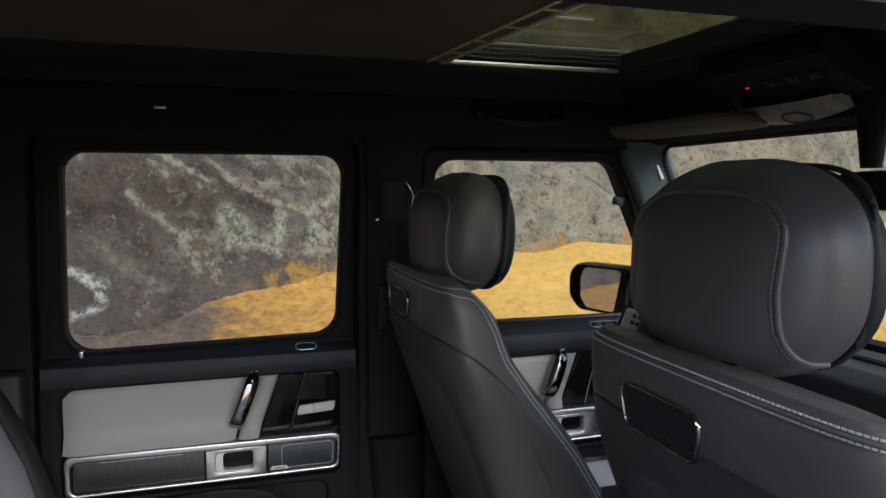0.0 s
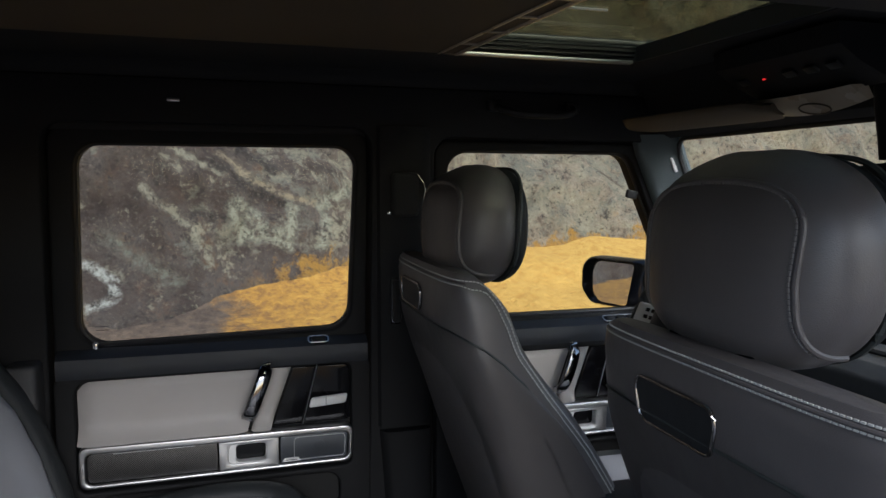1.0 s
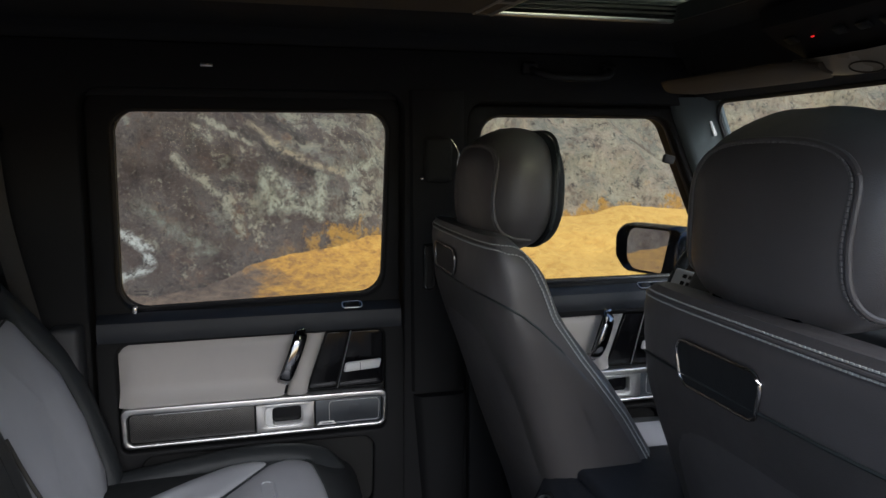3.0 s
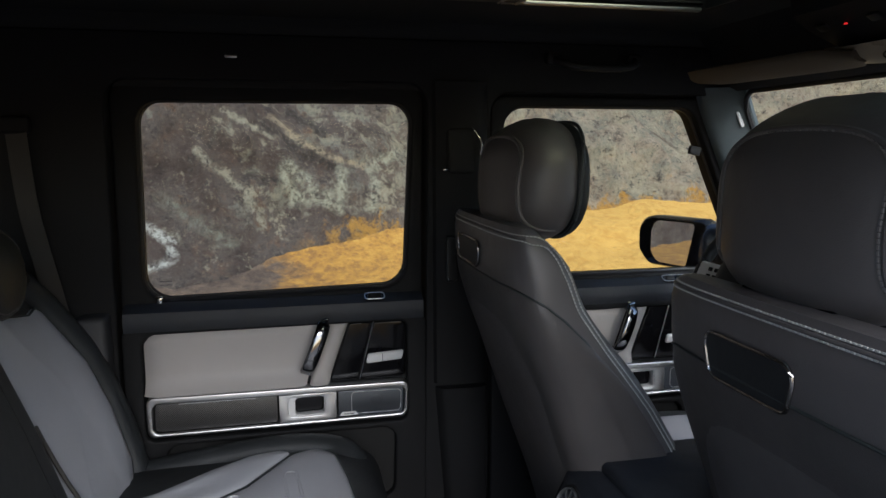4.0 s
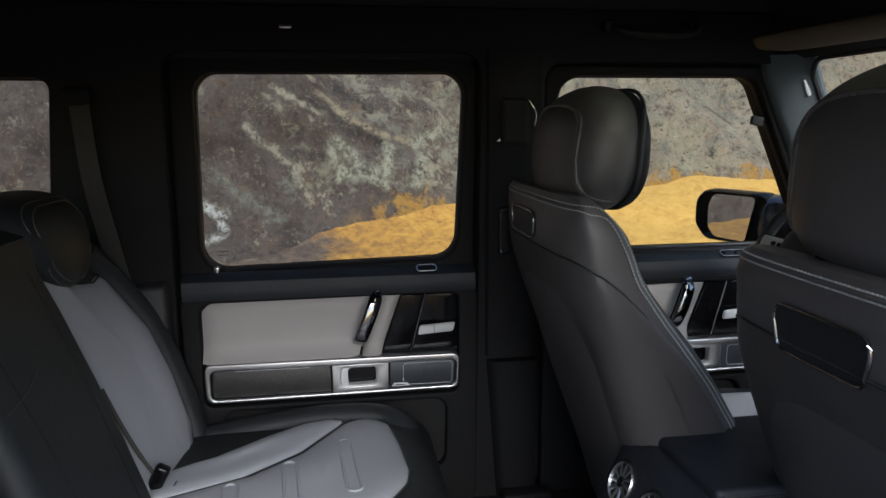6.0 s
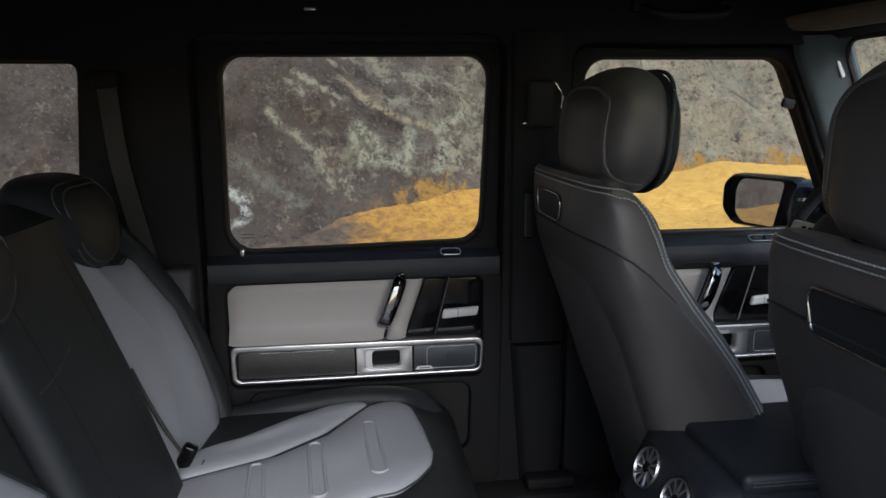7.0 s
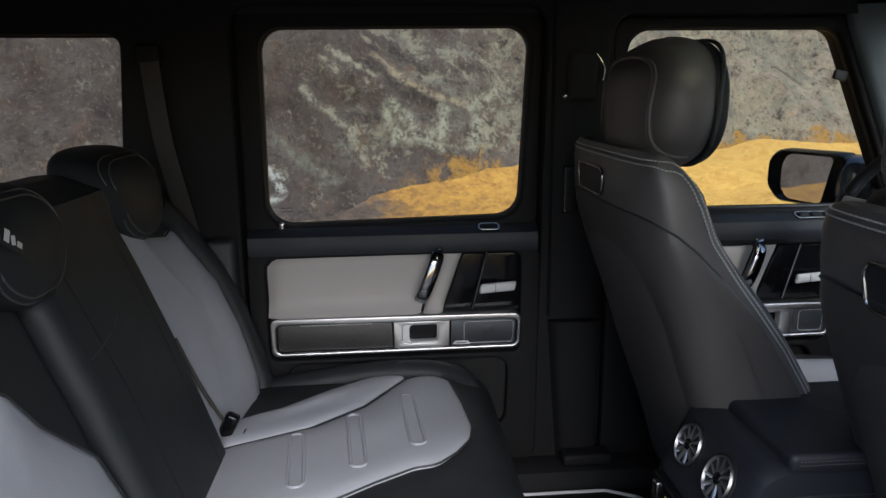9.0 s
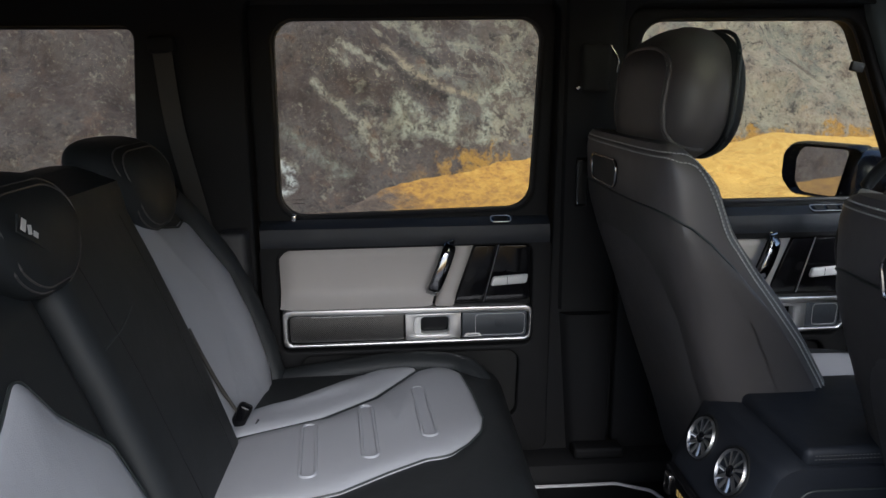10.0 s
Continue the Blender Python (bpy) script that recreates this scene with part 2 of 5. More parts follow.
def rock_material():
    m = bpy.data.materials.new("weathered_rock")
    m.use_nodes = True
    nt = m.node_tree
    b = nt.nodes["Principled BSDF"]
    b.inputs["Roughness"].default_value = 0.9
    tc = nt.nodes.new("ShaderNodeTexCoord")
    def noise_node(scale, detail=8, rough=0.6, dist=0.0, stretch=None):
        n = nt.nodes.new("ShaderNodeTexNoise")
        n.inputs["Scale"].default_value, n.inputs["Detail"].default_value = scale, detail
        n.inputs["Roughness"].default_value, n.inputs["Distortion"].default_value = rough, dist
        if stretch:
            mp = nt.nodes.new("ShaderNodeMapping")
            mp.vector_type = "TEXTURE"
            mp.inputs["Rotation"].default_value, mp.inputs["Scale"].default_value = stretch
            nt.links.new(tc.outputs["Object"], mp.inputs["Vector"])
            nt.links.new(mp.outputs["Vector"], n.inputs["Vector"])
        else:
            nt.links.new(tc.outputs["Object"], n.inputs["Vector"])
        return n.outputs["Fac"]
    def ramp(src, stops):
        r = nt.nodes.new("ShaderNodeValToRGB")
        while len(r.color_ramp.elements) < len(stops):
            r.color_ramp.elements.new(0.5)
        for e, (p, c) in zip(r.color_ramp.elements, stops):
            e.position, e.color = p, (*c, 1) if len(c) == 3 else c
        nt.links.new(src, r.inputs["Fac"])
        return r.outputs["Color"]
    def mixc(fac, a, b2):
        x = nt.nodes.new("ShaderNodeMix")
        x.data_type = "RGBA"
        nt.links.new(fac, x.inputs["Factor"])
        for s, v in (("A", a), ("B", b2)):
            if isinstance(v, tuple):
                x.inputs[s].default_value = (*v, 1)
            else:
                nt.links.new(v, x.inputs[s])
        return x.outputs["Result"]
    sep = nt.nodes.new("ShaderNodeSeparateXYZ")
    nt.links.new(tc.outputs["Object"], sep.inputs["Vector"])
    def calc(op, a, b2, clamp=False):
        x = nt.nodes.new("ShaderNodeMath")
        x.operation, x.use_clamp = op, clamp
        for k, v in enumerate((a, b2)):
            if isinstance(v, (int, float)):
                x.inputs[k].default_value = v
            else:
                nt.links.new(v, x.inputs[k])
        return x.outputs[0]
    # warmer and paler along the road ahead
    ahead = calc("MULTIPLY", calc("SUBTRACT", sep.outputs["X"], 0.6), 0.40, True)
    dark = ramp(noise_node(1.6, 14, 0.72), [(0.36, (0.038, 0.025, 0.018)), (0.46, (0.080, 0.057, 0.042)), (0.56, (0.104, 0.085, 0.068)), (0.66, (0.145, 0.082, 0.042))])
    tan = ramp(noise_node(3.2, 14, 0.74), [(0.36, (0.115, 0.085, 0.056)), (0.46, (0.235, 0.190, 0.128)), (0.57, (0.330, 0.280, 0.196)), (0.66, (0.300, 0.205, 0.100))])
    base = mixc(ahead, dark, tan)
    # lichen: thick over the broken middle of the face, thin on the smooth rock behind
    broken = calc("MULTIPLY", calc("ADD", sep.outputs["X"], 0.95), 0.9, True)
    upper = calc("MULTIPLY", calc("SUBTRACT", sep.outputs["Z"], calc("ADD", 0.36, calc("MULTIPLY", noise_node(1.8, 4, 0.5), 0.12))), 5.0, True)
    broken = calc("MULTIPLY", broken, upper)
    patches = calc("MULTIPLY", calc("SUBTRACT", noise_node(1.3, 4, 0.55), 0.5), 0.42)
    patches = calc("ADD", patches, calc("SUBTRACT", calc("MULTIPLY", broken, 0.095), 0.065))
    lichen = ramp(calc("ADD", calc("ADD", noise_node(5.5, 14, 0.76, 0.15), patches), calc("MULTIPLY", ahead, 0.04)), [(0.515, (0, 0, 0)), (0.575, (0.70, 0.70, 0.70)), (0.68, (1, 1, 1))])
    tint = ramp(noise_node(2.2, 5, 0.6), [(0.40, (0.165, 0.160, 0.120)), (0.60, (0.330, 0.300, 0.200))])
    c = mixc(lichen, base, tint)
    # pale quartz and lichen seams running down the face
    warp = nt.nodes.new("ShaderNodeTexNoise")
    warp.inputs["Scale"].default_value, warp.inputs["Detail"].default_value, warp.inputs["Roughness"].default_value = 6.0, 12, 0.78
    nt.links.new(tc.outputs["Object"], warp.inputs["Vector"])
    def vec(op, a, b2=None):
        x = nt.nodes.new("ShaderNodeVectorMath")
        x.operation = op
        for k, v in enumerate((a, b2)):
            if isinstance(v, tuple):
                x.inputs[k].default_value = v
            elif v is not None and not isinstance(v, (int, float)):
                nt.links.new(v, x.inputs[k])
        if op == "SCALE":
            if isinstance(b2, (int, float)):
                x.inputs["Scale"].default_value = b2
            else:
                nt.links.new(b2, x.inputs["Scale"])
        return x.outputs["Value"] if op in ("DOT_PRODUCT", "LENGTH") else x.outputs["Vector"]
    flat = vec("MULTIPLY", vec("ADD", tc.outputs["Object"], vec("SCALE", vec("SUBTRACT", warp.outputs["Color"], (0.5, 0.5, 0.5)), 0.20)), (1.0, 0.0, 1.0))
    def seam(a, b2, wide, strength):
        d = (b2[0] - a[0], 0.0, b2[1] - a[1])
        rel = vec("SUBTRACT", flat, (a[0], 0.0, a[1]))
        n2 = d[0] ** 2 + d[2] ** 2
        along = calc("MULTIPLY", vec("DOT_PRODUCT", rel, d), 1 / n2, True)
        dist = vec("LENGTH", vec("SUBTRACT", rel, scaled(d, along)))
        return calc("MULTIPLY", calc("SUBTRACT", 1.0, calc("DIVIDE", dist, wide), True), strength)
    def scaled(d, along):
        x = nt.nodes.new("ShaderNodeVectorMath")
        x.operation = "SCALE"
        x.inputs[0].default_value = d
        nt.links.new(along, x.inputs["Scale"])
        return x.outputs["Vector"]
    def seams(runs, wide, strength):
        total = None
        for run in runs:
            for a, b2 in zip(run, run[1:]):
                m2 = seam(a, b2, wide, strength)
                total = m2 if total is None else calc("MAXIMUM", total, m2)
        grain = calc("MULTIPLY", calc("SUBTRACT", noise_node(11.0, 12, 0.78), 0.40), 4.5, True)
        return calc("MULTIPLY", total, grain, True)
    veins = seams([[(-0.95, 1.17), (-0.75, 0.96), (-0.49, 0.72), (-0.31, 0.38)], [(-0.67, 1.58), (-0.45, 1.43), (-0.15, 1.30)], [(-0.76, 1.49), (-0.59, 1.35)], [(-1.9, 1.35), (-1.62, 1.10), (-1.5, 0.98)]], 0.050, 2.3)
    c = mixc(veins, c, (0.31, 0.290, 0.205))
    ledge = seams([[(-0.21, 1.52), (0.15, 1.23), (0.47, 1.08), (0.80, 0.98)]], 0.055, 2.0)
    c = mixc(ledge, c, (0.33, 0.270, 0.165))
    # dark bands below the ledges: their shade, painted into the rock colour
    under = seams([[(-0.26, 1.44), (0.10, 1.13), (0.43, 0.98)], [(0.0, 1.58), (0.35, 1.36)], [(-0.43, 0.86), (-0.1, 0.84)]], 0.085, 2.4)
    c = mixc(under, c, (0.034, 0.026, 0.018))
    green = seams([[(-1.28, 0.69), (-1.0, 0.49), (-0.8, 0.34), (-0.64, 0.2)], [(-2.2, 0.95), (-1.75, 0.70)]], 0.10, 1.1)
    c = mixc(green, c, (0.215, 0.225, 0.165))
    curd = seams([[(-0.04, 1.01), (0.23, 0.75), (0.2, 0.66), (0.51, 0.52)], [(-0.1, 0.95), (0.01, 0.63), (0.39, 0.65)], [(0.56, 0.92), (0.52, 0.62)], [(0.92, 0.96), (1.22, 1.1)], [(0.95, 0.8), (0.88, 0.5)]], 0.10, 1.9)
    c = mixc(curd, c, (0.345, 0.345, 0.245))
    white = seams([[(-1.44, 0.43), (-1.19, 0.26), (-1.15, 0.12), (-1.35, 0.05)]], 0.065, 2.2)
    c = mixc(white, c, (0.47, 0.47, 0.40))
    rust = ramp(noise_node(1.7, 12, 0.75, 0.2), [(0.56, (0, 0, 0)), (0.70, (0.6, 0.6, 0.6))])
    c = mixc(rust, c, (0.150, 0.080, 0.040))
    cracks = ramp(noise_node(7.0, 14, 0.82, 0.2), [(0.40, (1, 1, 1)), (0.46, (0, 0, 0))])
    c = mixc(cracks, c, (0.045, 0.036, 0.028))
    ledges = ramp(noise_node(1.1, 10, 0.68, 0.15, ((0.0, radians(34), 0.0), (4.5, 1.5, 0.42))), [(0.62, (0, 0, 0)), (0.70, (0.85, 0.85, 0.85))])
    c = mixc(ledges, c, (0.058, 0.036, 0.020))
    # ochre lichen creeping up from the bank
    above = calc("ADD", calc("SUBTRACT", sep.outputs["Z"], calc("MULTIPLY", sep.outputs["Y"], 0.36)), 2.66)
    low = calc("SUBTRACT", calc("SUBTRACT", calc("MULTIPLY", noise_node(2.6, 12, 0.74), 1.9), 0.84), above)
    low = calc("MULTIPLY", low, 7.0, True)
    low = calc("MULTIPLY", low, calc("MULTIPLY", calc("ADD", sep.outputs["X"], 0.05), 1.6, True), True)
    c = mixc(low, c, (0.40, 0.215, 0.036))
    # fine grit: dark pits and pale grains over everything
    pits = ramp(noise_node(20.0, 10, 0.75), [(0.36, (0.75, 0.75, 0.75)), (0.47, (0, 0, 0))])
    c = mixc(pits, c, (0.050, 0.038, 0.028))
    grains = ramp(noise_node(26.0, 8, 0.7), [(0.56, (0, 0, 0)), (0.68, (0.55, 0.55, 0.55))])
    c = mixc(grains, c, (0.27, 0.235, 0.165))
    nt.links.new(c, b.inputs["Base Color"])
    bp = nt.nodes.new("ShaderNodeBump")
    bp.inputs["Strength"].default_value, bp.inputs["Distance"].default_value = 0.9, 0.25
    nt.links.new(noise_node(3.0, 12, 0.75), bp.inputs["Height"])
    nt.links.new(bp.outputs["Normal"], b.inputs["Normal"])
    return m


def grass_material():
    m = bpy.data.materials.new("ochre_autumn_ground")
    m.use_nodes = True
    nt = m.node_tree
    b = nt.nodes["Principled BSDF"]
    b.inputs["Roughness"].default_value = 0.95
    tc = nt.nodes.new("ShaderNodeTexCoord")
    n = nt.nodes.new("ShaderNodeTexNoise")
    n.inputs["Scale"].default_value, n.inputs["Detail"].default_value, n.inputs["Roughness"].default_value = 7.0, 14, 0.80
    nt.links.new(tc.outputs["Object"], n.inputs["Vector"])
    n3 = nt.nodes.new("ShaderNodeTexNoise")
    n3.inputs["Scale"].default_value, n3.inputs["Detail"].default_value, n3.inputs["Roughness"].default_value = 1.6, 12, 0.75
    nt.links.new(tc.outputs["Object"], n3.inputs["Vector"])
    r = nt.nodes.new("ShaderNodeValToRGB")
    r.color_ramp.elements.new(0.5)
    for e, (p, c) in zip(r.color_ramp.elements, [(0.34, (0.20, 0.100, 0.026)), (0.46, (0.36, 0.185, 0.030)), (0.66, (0.50, 0.300, 0.064))]):
        e.position, e.color = p, (*c, 1)
    sep = nt.nodes.new("ShaderNodeSeparateXYZ")
    nt.links.new(tc.outputs["Object"], sep.inputs["Vector"])
    mr = nt.nodes.new("ShaderNodeMapRange")           # paler, denser growth along the road ahead
    mr.inputs["From Min"].default_value, mr.inputs["From Max"].default_value = 0.0, 3.5
    mr.inputs["To Min"].default_value, mr.inputs["To Max"].default_value = -0.10, 0.12
    nt.links.new(sep.outputs["X"], mr.inputs["Value"])
    add = nt.nodes.new("ShaderNodeMath")
    nt.links.new(n.outputs["Fac"], add.inputs[0])
    nt.links.new(mr.outputs["Result"], add.inputs[1])
    nt.links.new(add.outputs[0], r.inputs["Fac"])
    # bare brown gravel behind, ochre growth ahead, with a ragged border
    edge = nt.nodes.new("ShaderNodeMath")
    edge.operation = "MULTIPLY_ADD"
    nt.links.new(n3.outputs["Fac"], edge.inputs[0])
    edge.inputs[1].default_value = 2.2
    side = nt.nodes.new("ShaderNodeMath")             # growth again beside the road
    side.operation = "MULTIPLY_ADD"
    side.inputs[1].default_value, side.inputs[2].default_value = -1.2, 6.6
    nt.links.new(sep.outputs["Y"], side.inputs[0])
    most = nt.nodes.new("ShaderNodeMath")
    most.operation = "MAXIMUM"
    nt.links.new(sep.outputs["X"], most.inputs[0])
    nt.links.new(side.outputs[0], most.inputs[1])
    nt.links.new(most.outputs[0], edge.inputs[2])
    er = nt.nodes.new("ShaderNodeMapRange")
    er.inputs["From Min"].default_value, er.inputs["From Max"].default_value = 0.72, 1.10
    nt.links.new(edge.outputs[0], er.inputs["Value"])
    gr = nt.nodes.new("ShaderNodeValToRGB")
    for e, (p, c) in zip(gr.color_ramp.elements, [(0.38, (0.045, 0.031, 0.021)), (0.62, (0.125, 0.088, 0.058))]):
        e.position, e.color = p, (*c, 1)
    nt.links.new(n.outputs["Fac"], gr.inputs["Fac"])
    mg = nt.nodes.new("ShaderNodeMix")
    mg.data_type = "RGBA"
    nt.links.new(er.outputs["Result"], mg.inputs["Factor"])
    nt.links.new(gr.outputs["Color"], mg.inputs["A"])
    nt.links.new(r.outputs["Color"], mg.inputs["B"])
    nt.links.new(mg.outputs["Result"], b.inputs["Base Color"])
    bp = nt.nodes.new("ShaderNodeBump")
    bp.inputs["Strength"].default_value, bp.inputs["Distance"].default_value = 0.6, 0.06
    n2 = nt.nodes.new("ShaderNodeTexNoise")
    n2.inputs["Scale"].default_value, n2.inputs["Detail"].default_value = 14, 10
    nt.links.new(tc.outputs["Object"], n2.inputs["Vector"])
    nt.links.new(n2.outputs["Fac"], bp.inputs["Height"])
    nt.links.new(bp.outputs["Normal"], b.inputs["Normal"])
    return m


ROCK, OCHRE = rock_material(), grass_material()


def build_ground():
    bm = bmesh.new()
    n = 220
    grid = []
    for i in range(n + 1):
        row = []
        for j in range(n + 1):
            u, v = i / n * 2 - 1, j / n * 2 - 1
            x, y = math.copysign(abs(u) ** 3.0, u) * 900 + 3, math.copysign(abs(v) ** 3.0, v) * 900 + 7.5
            far = min(1, max(0, (y - 3.0) / 3)) if y > -9 else 0.3
            rise = 0.36 * min(6, max(0.0, y - 6.0))
            row.append(bm.verts.new((x, y, GROUND_Z + rise + far * (0.09 * noise.noise(Vector((x, y, 0)) * 0.9) + 0.05 * noise.noise(Vector((x, y, 3)) * 2.3)))))
        grid.append(row)
    for i in range(n):
        for j in range(n):
            bm.faces.new((grid[i][j], grid[i + 1][j], grid[i + 1][j + 1], grid[i][j + 1]))
    return tagged(part("ground", bm, OCHRE), "ochre yellow dry grass and lichen ground", "ground", kind="structure")


def build_cliff():
    """A tall, steep rock face; its foot runs off to the distance beside the car."""
    foot = smooth_path([(-60, -8, 0), (-30, 0, 0), (-12, 4.6, 0), (-6, 6.0, 0), (-2.4, 6.7, 0), (-0.9, 7.05, 0), (-0.1, 7.45, 0), (1.3, 8.05, 0), (3, 8.35, 0), (5.4, 8.6, 0), (12, 9.3, 0),
                        (25, 10.5, 0), (50, 12, 0), (90, 14, 0)], 620)
    bm = bmesh.new()
    rows = []
    nz = 90
    for k in range(nz + 1):
        h = 22 * (k / nz) ** 1.7 - 0.9
        row = []
        for i, p in enumerate(foot):
            a, b = foot[max(0, i - 1)], foot[min(len(foot) - 1, i + 1)]
            t = (b - a).normalized()
            out = Vector((-t.y, t.x, 0))
            q = p + out * (h * 0.42) + Vector((0, 0, GROUND_Z + 0.36 * min(6, max(0.0, p.y - 6.0)) + h))
            d = 0.45 * noise.fractal(q * 0.6, 1.0, 2.1, 5) + 0.22 * noise.fractal(q * 2.0, 0.9, 2.0, 4)
            ridge = 0.35 * abs(noise.noise(Vector((q.x * 0.5 + q.z * 0.6, q.y * 0.5, q.z * 0.25))))
            row.append(bm.verts.new(q - out * (d + ridge) * min(1, max(0.15, 0.3 + h * 0.4))))
        rows.append(row)
    for a, b in zip(rows, rows[1:]):
        for i in range(len(a) - 1):
            bm.faces.new((a[i], a[i + 1], b[i + 1], b[i]))
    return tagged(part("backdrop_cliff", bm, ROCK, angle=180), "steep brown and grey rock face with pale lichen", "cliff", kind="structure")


build_ground()
build_cliff()
# unseen grey strip round the car, added to keep yellow bounce light down
ASPHALT = material("asphalt", (0.11, 0.11, 0.115), 0.9, bump=0.8, scale=120, vary=0.25, wear=0.4)
tagged(part("road", plate([(-80, -9), (80, -9), (80, 2.1), (-80, 2.1)], (), "z", GROUND_Z - 0.02, GROUND_Z + 0.012), ASPHALT, smooth=False), "unseen grey asphalt under the car, added against yellow bounce", "road", kind="structure")

# ---------------------------------------------------------------- car: shell
YC = 1.088            # middle of the car
ZF = 0.11             # cabin floor
YG = 1.80             # glass of the far side
REAR_WIN = rounded([(-0.374, 0.812), (0.262, 0.826), (0.286, 1.291), (-0.366, 1.289)], [0.06, 0.06, 0.055, 0.055], 8)
FRONT_WIN = rounded([(0.520, 0.832), (1.262, 0.832), (1.058, 1.284), (0.524, 1.284)], [0.05, 0.03, 0.06, 0.06], 8)
QUARTER_WIN = rounded([(-1.45, 0.86), (-0.700, 0.88), (-0.667, 1.273), (-1.45, 1.276)], [0.05, 0.02, 0.03, 0.05], 6)


def mirror_y(bm):
    bm.transform(Matrix.Translation((0, 2 * YC, 0)) @ Matrix.Diagonal((1, -1, 1, 1)))
    return bm


def build_shell():
    floor = plate(rounded([(-1.75, 0.42), (1.6, 0.42), (1.6, 1.76), (-1.75, 1.76)], 0.02), (), "z", ZF - 0.04, ZF)
    tagged(part("floor", floor, CARPET, smooth=False), "black carpeted cabin floor", "floor", kind="structure")
    # far side wall: pillars round the door openings
    out = [(-1.75, ZF - 0.05), (1.6, ZF - 0.05), (1.6, 0.80), (1.38, 0.84), (1.175, 1.335), (1.15, 1.44), (-1.75, 1.44)]
    rear_hole = rounded([(-0.436, 0.16), (0.300, 0.16), (0.318, 1.335), (-0.425, 1.335)], 0.05)
    front_hole = rounded([(0.47, 0.16), (1.33, 0.16), (1.33, 0.82), (1.098, 1.315), (0.48, 1.315)], [0.05, 0.05, 0.03, 0.06, 0.05])
    side = plate(out, (rear_hole, front_hole, QUARTER_WIN), "y", 1.745, 1.86, 0.006)
    tagged(part("wall_left", side, PLASTIC), "black trimmed body side with pillars", "body side", kind="structure")
    # near side: the rear door stands open, so only pillars and sills
    near_rear = rounded([(-0.46, 0.16), (0.56, 0.16), (0.60, 1.335), (-0.45, 1.335)], 0.05)
    # front doorway left open as well, out of view, to let in more daylight
    near_front = rounded([(0.70, 0.16), (1.33, 0.16), (1.33, 0.82), (1.098, 1.315), (0.72, 1.315)], 0.05)
    side = mirror_y(plate(out, (near_rear, near_front, QUARTER_WIN), "y", 1.80, 1.86, 0.006))
    tagged(part("wall_right", side, PLASTIC), "black trimmed body side with open doorways", "body side", kind="structure")
    rear = plate(rounded([(0.40, ZF), (1.78, ZF), (1.78, 1.46), (0.40, 1.46)], 0.02),
                 (rounded([(0.60, 0.86), (1.58, 0.86), (1.58, 1.29), (0.60, 1.29)], 0.06),), "x", -1.80, -1.75)
    tagged(part("wall_rear", rear, PLASTIC), "black trimmed tailgate with window opening", "body side", kind="structure")
    front = plate([(0.36, ZF - 0.05), (1.82, ZF - 0.05), (1.82, 0.80), (0.36, 0.80)], (), "x", 1.60, 1.66)
    tagged(part("wall_front", front, PLASTIC), "black bulkhead under the dashboard", "bulkhead", kind="structure")


def build_roof():
    hole = rounded([(0.02, 0.60), (0.905, 0.60), (0.900, 1.0), (0.868, 1.438), (0.02, 1.438)], [0.035, 0.035, 0.3, 0.02, 0.035], 6)
    liner = plate([(-1.76, 0.40), (1.13, 0.40), (1.13, 1.70), (-1.76, 1.70)], (hole,), "z", 1.47, 1.485, 0.005)
    tagged(part("ceiling", liner, HEADLINER), "black microfibre headlining with roof opening", "ceiling", kind="structure")
    # curved rail between the lining and the side windows
    def cove(name, flip):
        prof = smooth_path([(1.69, 1.4705), (1.735, 1.455), (1.765, 1.42), (1.772, 1.37), (1.768, 1.325), (1.79, 1.312)], 20)
        prof += [Vector((1.845, 1.312, 0)), Vector((1.845, 1.50, 0)), Vector((1.69, 1.50, 0))]
        bm = loft([[(x, p[0], p[1]) for p in prof] for x in np.linspace(-1.75, 1.12, 12)])
        if flip:
            mirror_y(bm)
        tagged(part(name, bm, HEADLINER), "black curved roof side lining", "roof lining", kind="structure")
    cove("trim_roof_left", False)
    cove("trim_roof_right", True)
    header = loft([[(1.02, y, 1.4705), (1.08, y, 1.44), (1.115, y, 1.38), (1.125, y, 1.34), (1.15, y, 1.325), (1.19, y, 1.33), (1.19, y, 1.50), (1.02, y, 1.50)]
                   for y in np.linspace(0.40, 1.78, 10)])
    tagged(part("trim_windscreen_header", header, HEADLINER), "black lining above the windscreen", "roof lining", kind="structure")
    skin = plate([(-1.80, 0.34), (1.18, 0.34), (1.18, 1.84), (-1.80, 1.84)], (rounded([(0.0, 0.58), (0.93, 0.58), (0.93, 1.46), (0.0, 1.46)], 0.04),), "z", 1.513, 1.53, 0.005)
    tagged(part("roof", skin, BODY_PAINT), "dark painted steel roof", "roof", kind="structure")


